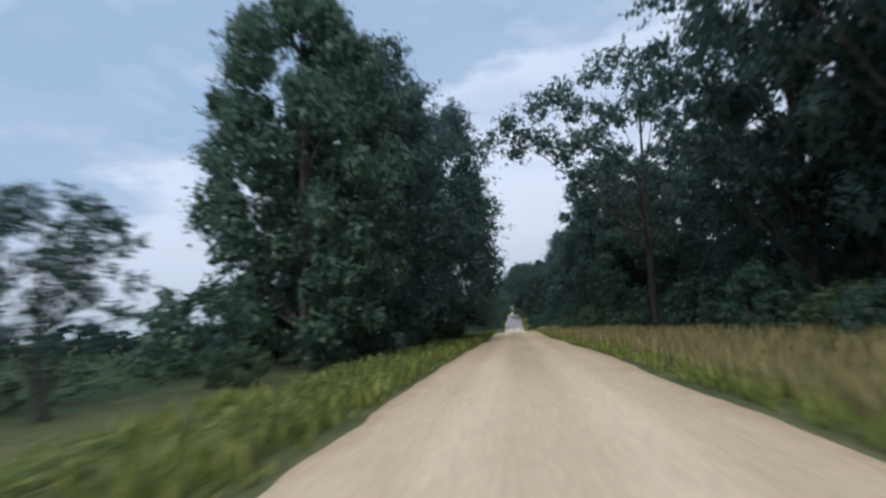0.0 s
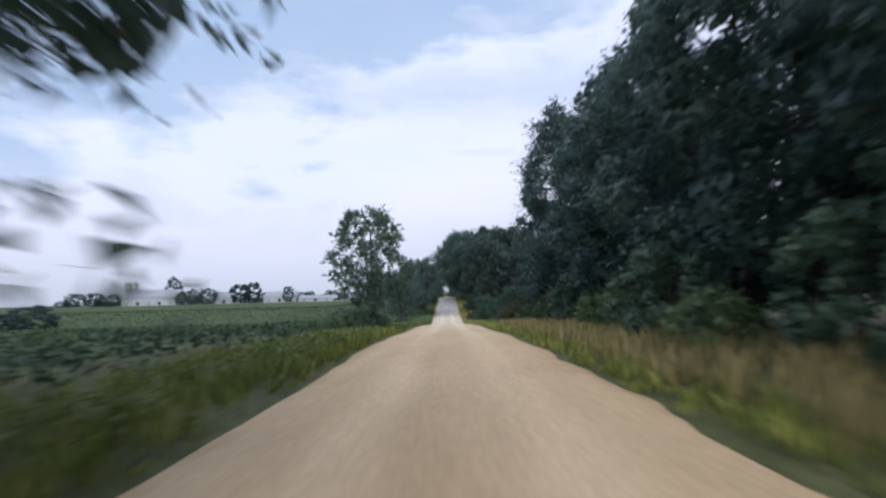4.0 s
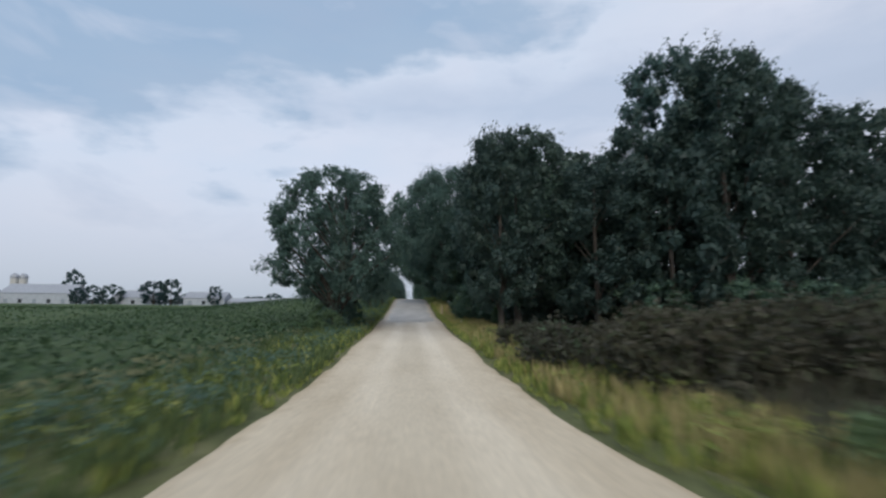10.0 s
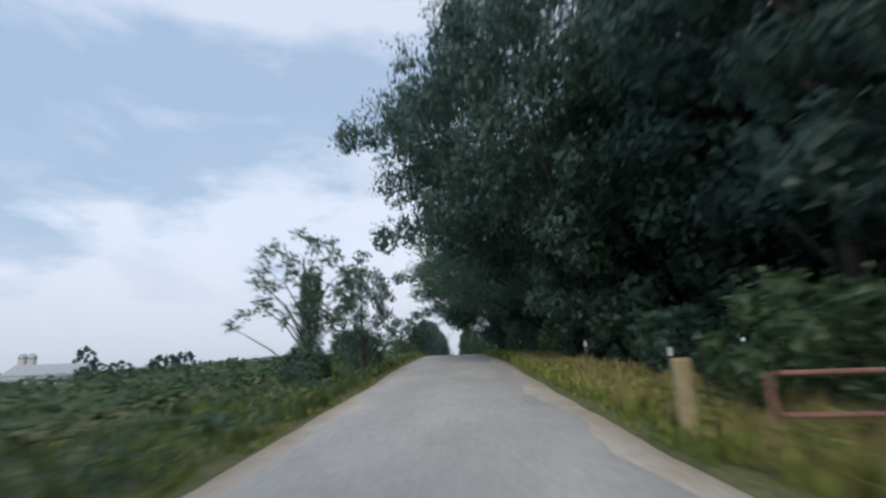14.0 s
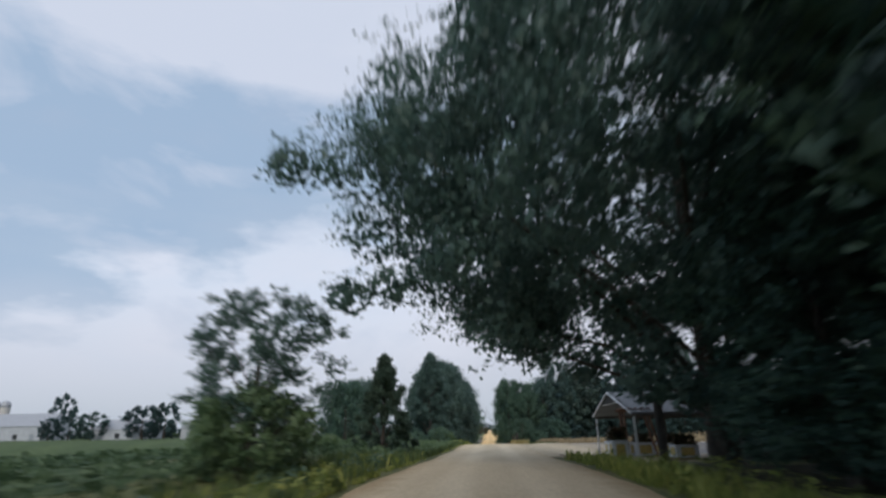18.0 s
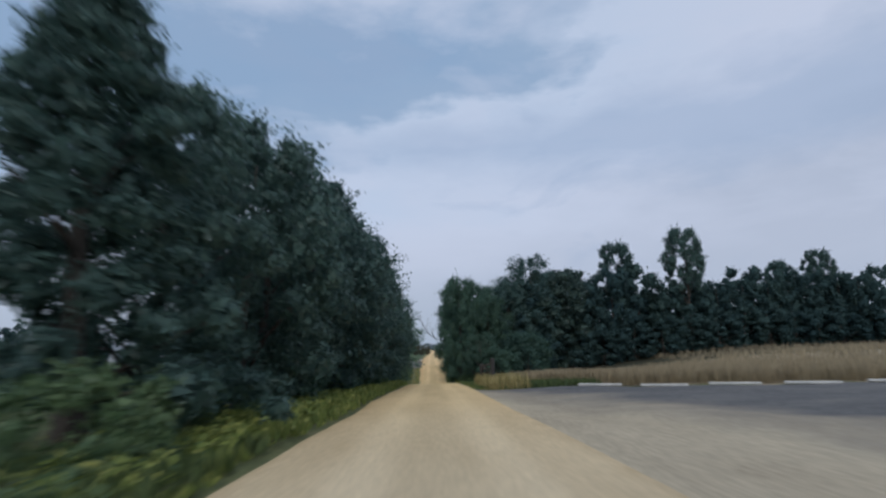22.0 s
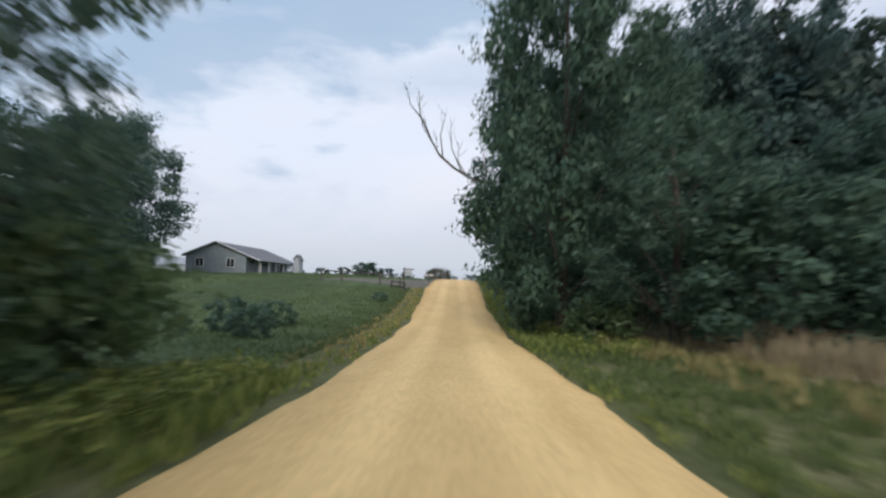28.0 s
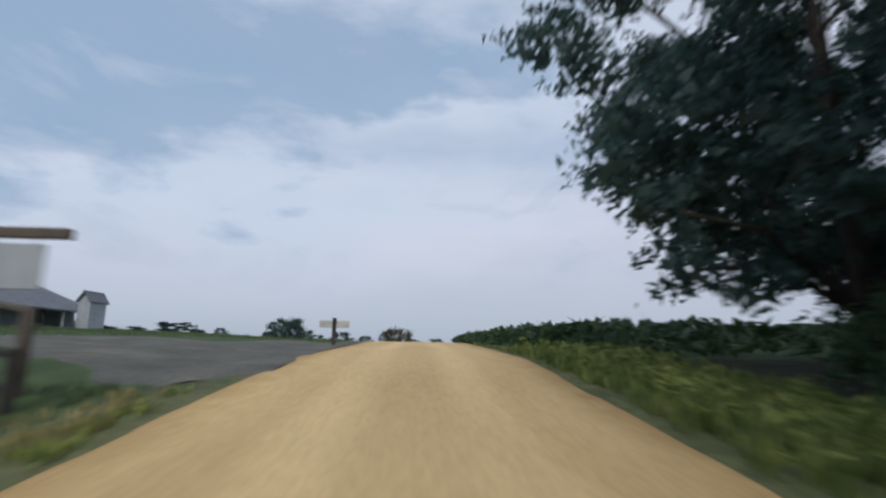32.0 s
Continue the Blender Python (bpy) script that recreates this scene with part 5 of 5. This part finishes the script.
def stand():
    x0, x1, y0, y1, eave, ridge = 6.58, 15.0, 240.4, 249.5, 2.35, 3.5
    z = g(8.5, 245)
    ym = (y0 + y1) / 2
    e = thing("produce_stand", x0, ym, z, "open-sided produce stand with a grey metal gable roof", "stall")
    L, d = x1 - x0, (y1 - y0) / 2
    for px in (0.05, L / 2, L - 0.05):
        for s in (-1, 1):
            bm = bmesh.new()
            zz = g(x0 + px, ym + s * d) - z
            box(bm, (px - 0.05, s * d - 0.05, zz - 0.1), (px + 0.05, s * d + 0.05, eave), 0.008)
            part("post", bm, PAINT if px < 1 else WOOD, e)
    for s in (-1, 1):
        bm = bmesh.new()
        slab(bm, ((-0.1, s * (d + 0.12), eave - 0.04), (L + 0.35, s * (d + 0.12), eave - 0.04), (L + 0.35, 0, ridge), (-0.1, 0, ridge)), 0.07 * -s)
        roof = part("roof", bm, ROOFING, e)
        for k in range(12):
            bm = bmesh.new()
            a = 0.05 + k * (L + 0.2) / 11
            rod(bm, (a, s * (d + 0.12), eave + 0.03), (a, 0, ridge + 0.06), 0.018, 4)
            part("seam", bm, ROOFING, roof)
        bm = bmesh.new()
        rod(bm, (-0.12, s * (d + 0.13), eave - 0.05), (-0.12, 0, ridge - 0.02), 0.05, 4)
        part("trim", bm, PAINT, e, "white roof edge trim")
        bm = bmesh.new()
        box(bm, (0, s * d - 0.06, eave - 0.2), (L, s * d + 0.06, eave), 0.01)
        part("beam", bm, WOOD, e)
    # An added dark sheet paints in the shade of the open gable end.
    bm = bmesh.new()
    slab(bm, ((0.02, -d * 0.55, eave + 0.55), (0.02, d * 0.55, eave + 0.55), (0.02, 0, ridge - 0.12)), 0.05)
    part("gable", bm, DARK, e, "dark sheet standing for shade under the open roof")
    bm = bmesh.new()
    rod(bm, (0.0, -d * 0.5, eave + 0.55), (0.0, d * 0.5, eave + 0.55), 0.03, 6)
    part("tie_bar", bm, PAINT, e)
    bm = bmesh.new()
    box(bm, (L - 0.1, -d, 0), (L, d, eave))
    part("back_wall", bm, DARK, e)


stand()


def produce_bin(x, y, w, d, h, turn, label):
    z = g(x, y) + 0.03
    e = thing("produce_bin", x, y, z, label, "bin", "produce bins", turn)
    t = 0.03
    for k, (lo, hi) in enumerate((((-w / 2, -d / 2, 0.1), (w / 2, -d / 2 + t, h)), ((-w / 2, d / 2 - t, 0.1), (w / 2, d / 2, h)), ((-w / 2, -d / 2 + t, 0.1), (-w / 2 + t, d / 2 - t, h)), ((w / 2 - t, -d / 2 + t, 0.1), (w / 2, d / 2 - t, h)))):
        bm = bmesh.new()
        box(bm, lo, hi, 0.006)
        side = part("side", bm, PAINT, e)
        if k in (0, 2):
            bm = bmesh.new()
            if k == 0:
                box(bm, (-w * 0.28, -d / 2 - 0.008, 0.1 + h * 0.15), (w * 0.3, -d / 2 - 0.001, h * 0.82))
            else:
                box(bm, (-w / 2 - 0.008, -d * 0.3, 0.1 + h * 0.15), (-w / 2 - 0.001, d * 0.28, h * 0.82))
            part("panel", bm, YELLOW, side, "faded yellow panel")
    bm = bmesh.new()
    for k in range(3):
        box(bm, (-w / 2, -d / 2 + k * (d - 0.1) / 2, 0.0), (w / 2, -d / 2 + k * (d - 0.1) / 2 + 0.1, 0.1), 0.008)
    part("pallet", bm, PALE_WOOD, e)
    rng = np.random.default_rng(int(x * 10 + y))
    n = 420
    pts = np.stack([rng.uniform(-w * 0.46, w * 0.46, n), rng.uniform(-d * 0.46, d * 0.46, n), h - 0.12 + 0.62 * rng.random(n) ** 1.1], 1)
    pile = new("filling", leaf_mesh("filling", leaves(pts, np.tile([0, 0, 1.0], (n, 1)), 0.2, rng, slim=0.8), FRUIT))
    pile.parent = e
    tagged(pile, "dark leafy heap of produce")


produce_bin(7.65, 249.15, 1.28, 1.1, 0.86, 0, "white bin with a yellow panel and dark produce")
produce_bin(9.12, 249.05, 1.22, 1.1, 0.86, 3, "white bin with a yellow panel and dark produce")
produce_bin(10.6, 249.0, 1.2, 1.1, 0.84, -3, "white bin with a yellow panel at the stand")
produce_bin(5.35, 238.5, 0.66, 0.62, 0.88, 4, "white bin with a yellow panel in front of the stand")
produce_bin(10.2, 245.0, 1.2, 1.0, 0.75, 3, "white bin heaped with dark produce under the roof")


# A thin dark bar along the dark line on the gravel.
timber = thing("ground_timber", 5.2, 248.2, g(6.0, 248.2) + 0.03, "dark low bar lying on the gravel before the bins", "timber")
bm = bmesh.new()
box(bm, (0, -0.07, 0), (1.5, 0.07, 0.07), 0.015)
part("beam", bm, DARK, timber)


for k in range(6):
    x, y = 3.3 + 0.18 * k, 241.5 - 0.44 * k
    debris = thing("broken_branch", x, y, g(x, y) + 0.05, "short dark broken branch lying on the gravel", "branch", "broken branches", -60 + 25 * math.sin(k * 2.2))
    bm = bmesh.new()
    rod(bm, (-0.18, 0, 0), (0.02, 0.04, 0.03), 0.022, 5)
    rod(bm, (0.02, 0.04, 0.03), (0.22, -0.02, 0.0), 0.015, 5)
    part("stick", bm, DARK, debris)


def arbor(x, y):
    z = g(x, y)
    e = thing("garden_arbor", x, y, z, "red-brown wooden arbor frame with splayed legs for sale", "arbor")
    for px, lean in ((0, 0.0), (1.1, 0.5)):
        for py in (0, 0.7):
            bm = bmesh.new()
            rod(bm, (px + lean, py, -0.05), (px, py, 2.27), 0.065, 4)
            part("post", bm, REDWOOD, e)
    for py in (0, 0.7):
        bm = bmesh.new()
        box(bm, (-0.2, py - 0.04, 2.25), (1.3, py + 0.04, 2.38), 0.008)
        part("beam", bm, REDWOOD, e)
    for k in range(5):
        bm = bmesh.new()
        a = -0.05 + k * 0.3
        box(bm, (a - 0.025, -0.2, 2.38), (a + 0.025, 0.9, 2.44), 0.006)
        part("slat", bm, REDWOOD, e)


arbor(6.3, 240.9)


def shed():
    x, y = 12.0, 236.0
    e = thing("market_shed", x, y, g(x, y), "small dark board shed with a low metal roof", "shed")
    bm = bmesh.new()
    box(bm, (-2.0, -1.5, -0.1), (2.0, 1.5, 2.3))
    part("wall", bm, DARK, e)
    bm = bmesh.new()
    slab(bm, ((-2.3, -1.9, 2.3), (2.3, -1.9, 2.3), (2.3, 1.9, 2.8), (-2.3, 1.9, 2.8)), 0.08)
    part("roof", bm, ROOFING, e)
    for k in range(13):
        bm = bmesh.new()
        a = -1.95 + k * 0.325
        box(bm, (-2.02, -1.45 + k * 0.24, 0.0), (-2.003, -1.42 + k * 0.24, 2.28))
        part("batten", bm, WOOD, e)


shed()

# Wheel stops along the far side of the lot.
bm = bmesh.new()
box(bm, (-1.1, -0.09, 0), (1.1, 0.08, 0.13), 0.035)
stop = new("wheel_stop")
tagged(stop, "pale concrete wheel stop at the edge of the lot", "wheel stop", "wheel stops")
part("block", bm, CONCRETE, stop)
for k in range(10):
    x = 8.6 + k * 2.75
    y = float(lot_edge(x)) - 1.3
    m = pose(x, y, g(x, y) + 0.03, 0, 0, -26.5 + 1.5 * math.sin(k * 1.3))
    if k == 0:
        stop.matrix_basis = m
    else:
        copy_thing(stop, m)

# A dead limb that reaches out over the road from the last woods.
e = thing("dead_snag", 4.8, 350.6, g(4.8, 350.6), "dead bare tree with a curved grey limb over the road", "tree")
rng = np.random.default_rng(3)
verts, faces = [], []
tube([(0, 0, -0.3), (-0.3, 0, 2.4), (-1.0, 0, 4.6), (-2.2, 0, 6.5)], [0.17, 0.15, 0.12, 0.08], 8, verts, faces)
snag = new("trunk", mesh_of("trunk", verts, faces, BARK, True))
snag.parent = e
limb = [np.array(p, float) for p in ((-2.2, 0, 6.5), (-3.0, -0.1, 6.85), (-4.0, 0.0, 7.15), (-4.9, 0.1, 7.7), (-5.6, 0.1, 8.3), (-6.0, 0.0, 9.0), (-6.25, -0.1, 9.6), (-6.4, -0.1, 10.2))]
verts, faces = [], []
tube(limb, [0.085, 0.08, 0.07, 0.06, 0.05, 0.036, 0.022, 0.008], 6, verts, faces)
long_limb = new("limb", mesh_of("limb", verts, faces, BARK, True))
long_limb.parent = e
for k in range(9):
    root = limb[1 + k % 6] + (limb[2 + k % 6] - limb[1 + k % 6]) * rng.random()
    rise = 1.2 + 1.6 * rng.random()
    side = rng.normal(0, 0.35)
    tip = root + np.array([-0.35 + side, rng.normal(0, 0.5), rise])
    bend = (root + tip) / 2 + np.array([-0.22, 0.0, -0.12])
    verts, faces = [], []
    tube([root, bend, tip], [0.036, 0.022, 0.006], 5, verts, faces)
    for j in range(3):
        a = bend + (tip - bend) * (0.2 + 0.25 * j)
        b = a + np.array([rng.normal(0, 0.25), rng.normal(0, 0.2), 0.45 + 0.3 * rng.random()])
        tube([a, (a + b) / 2 + rng.normal(0, 0.05, 3), b], [0.013, 0.009, 0.004], 4, verts, faces)
    twig = new("branch", mesh_of("branch", verts, faces, BARK, True))
    twig.parent = e
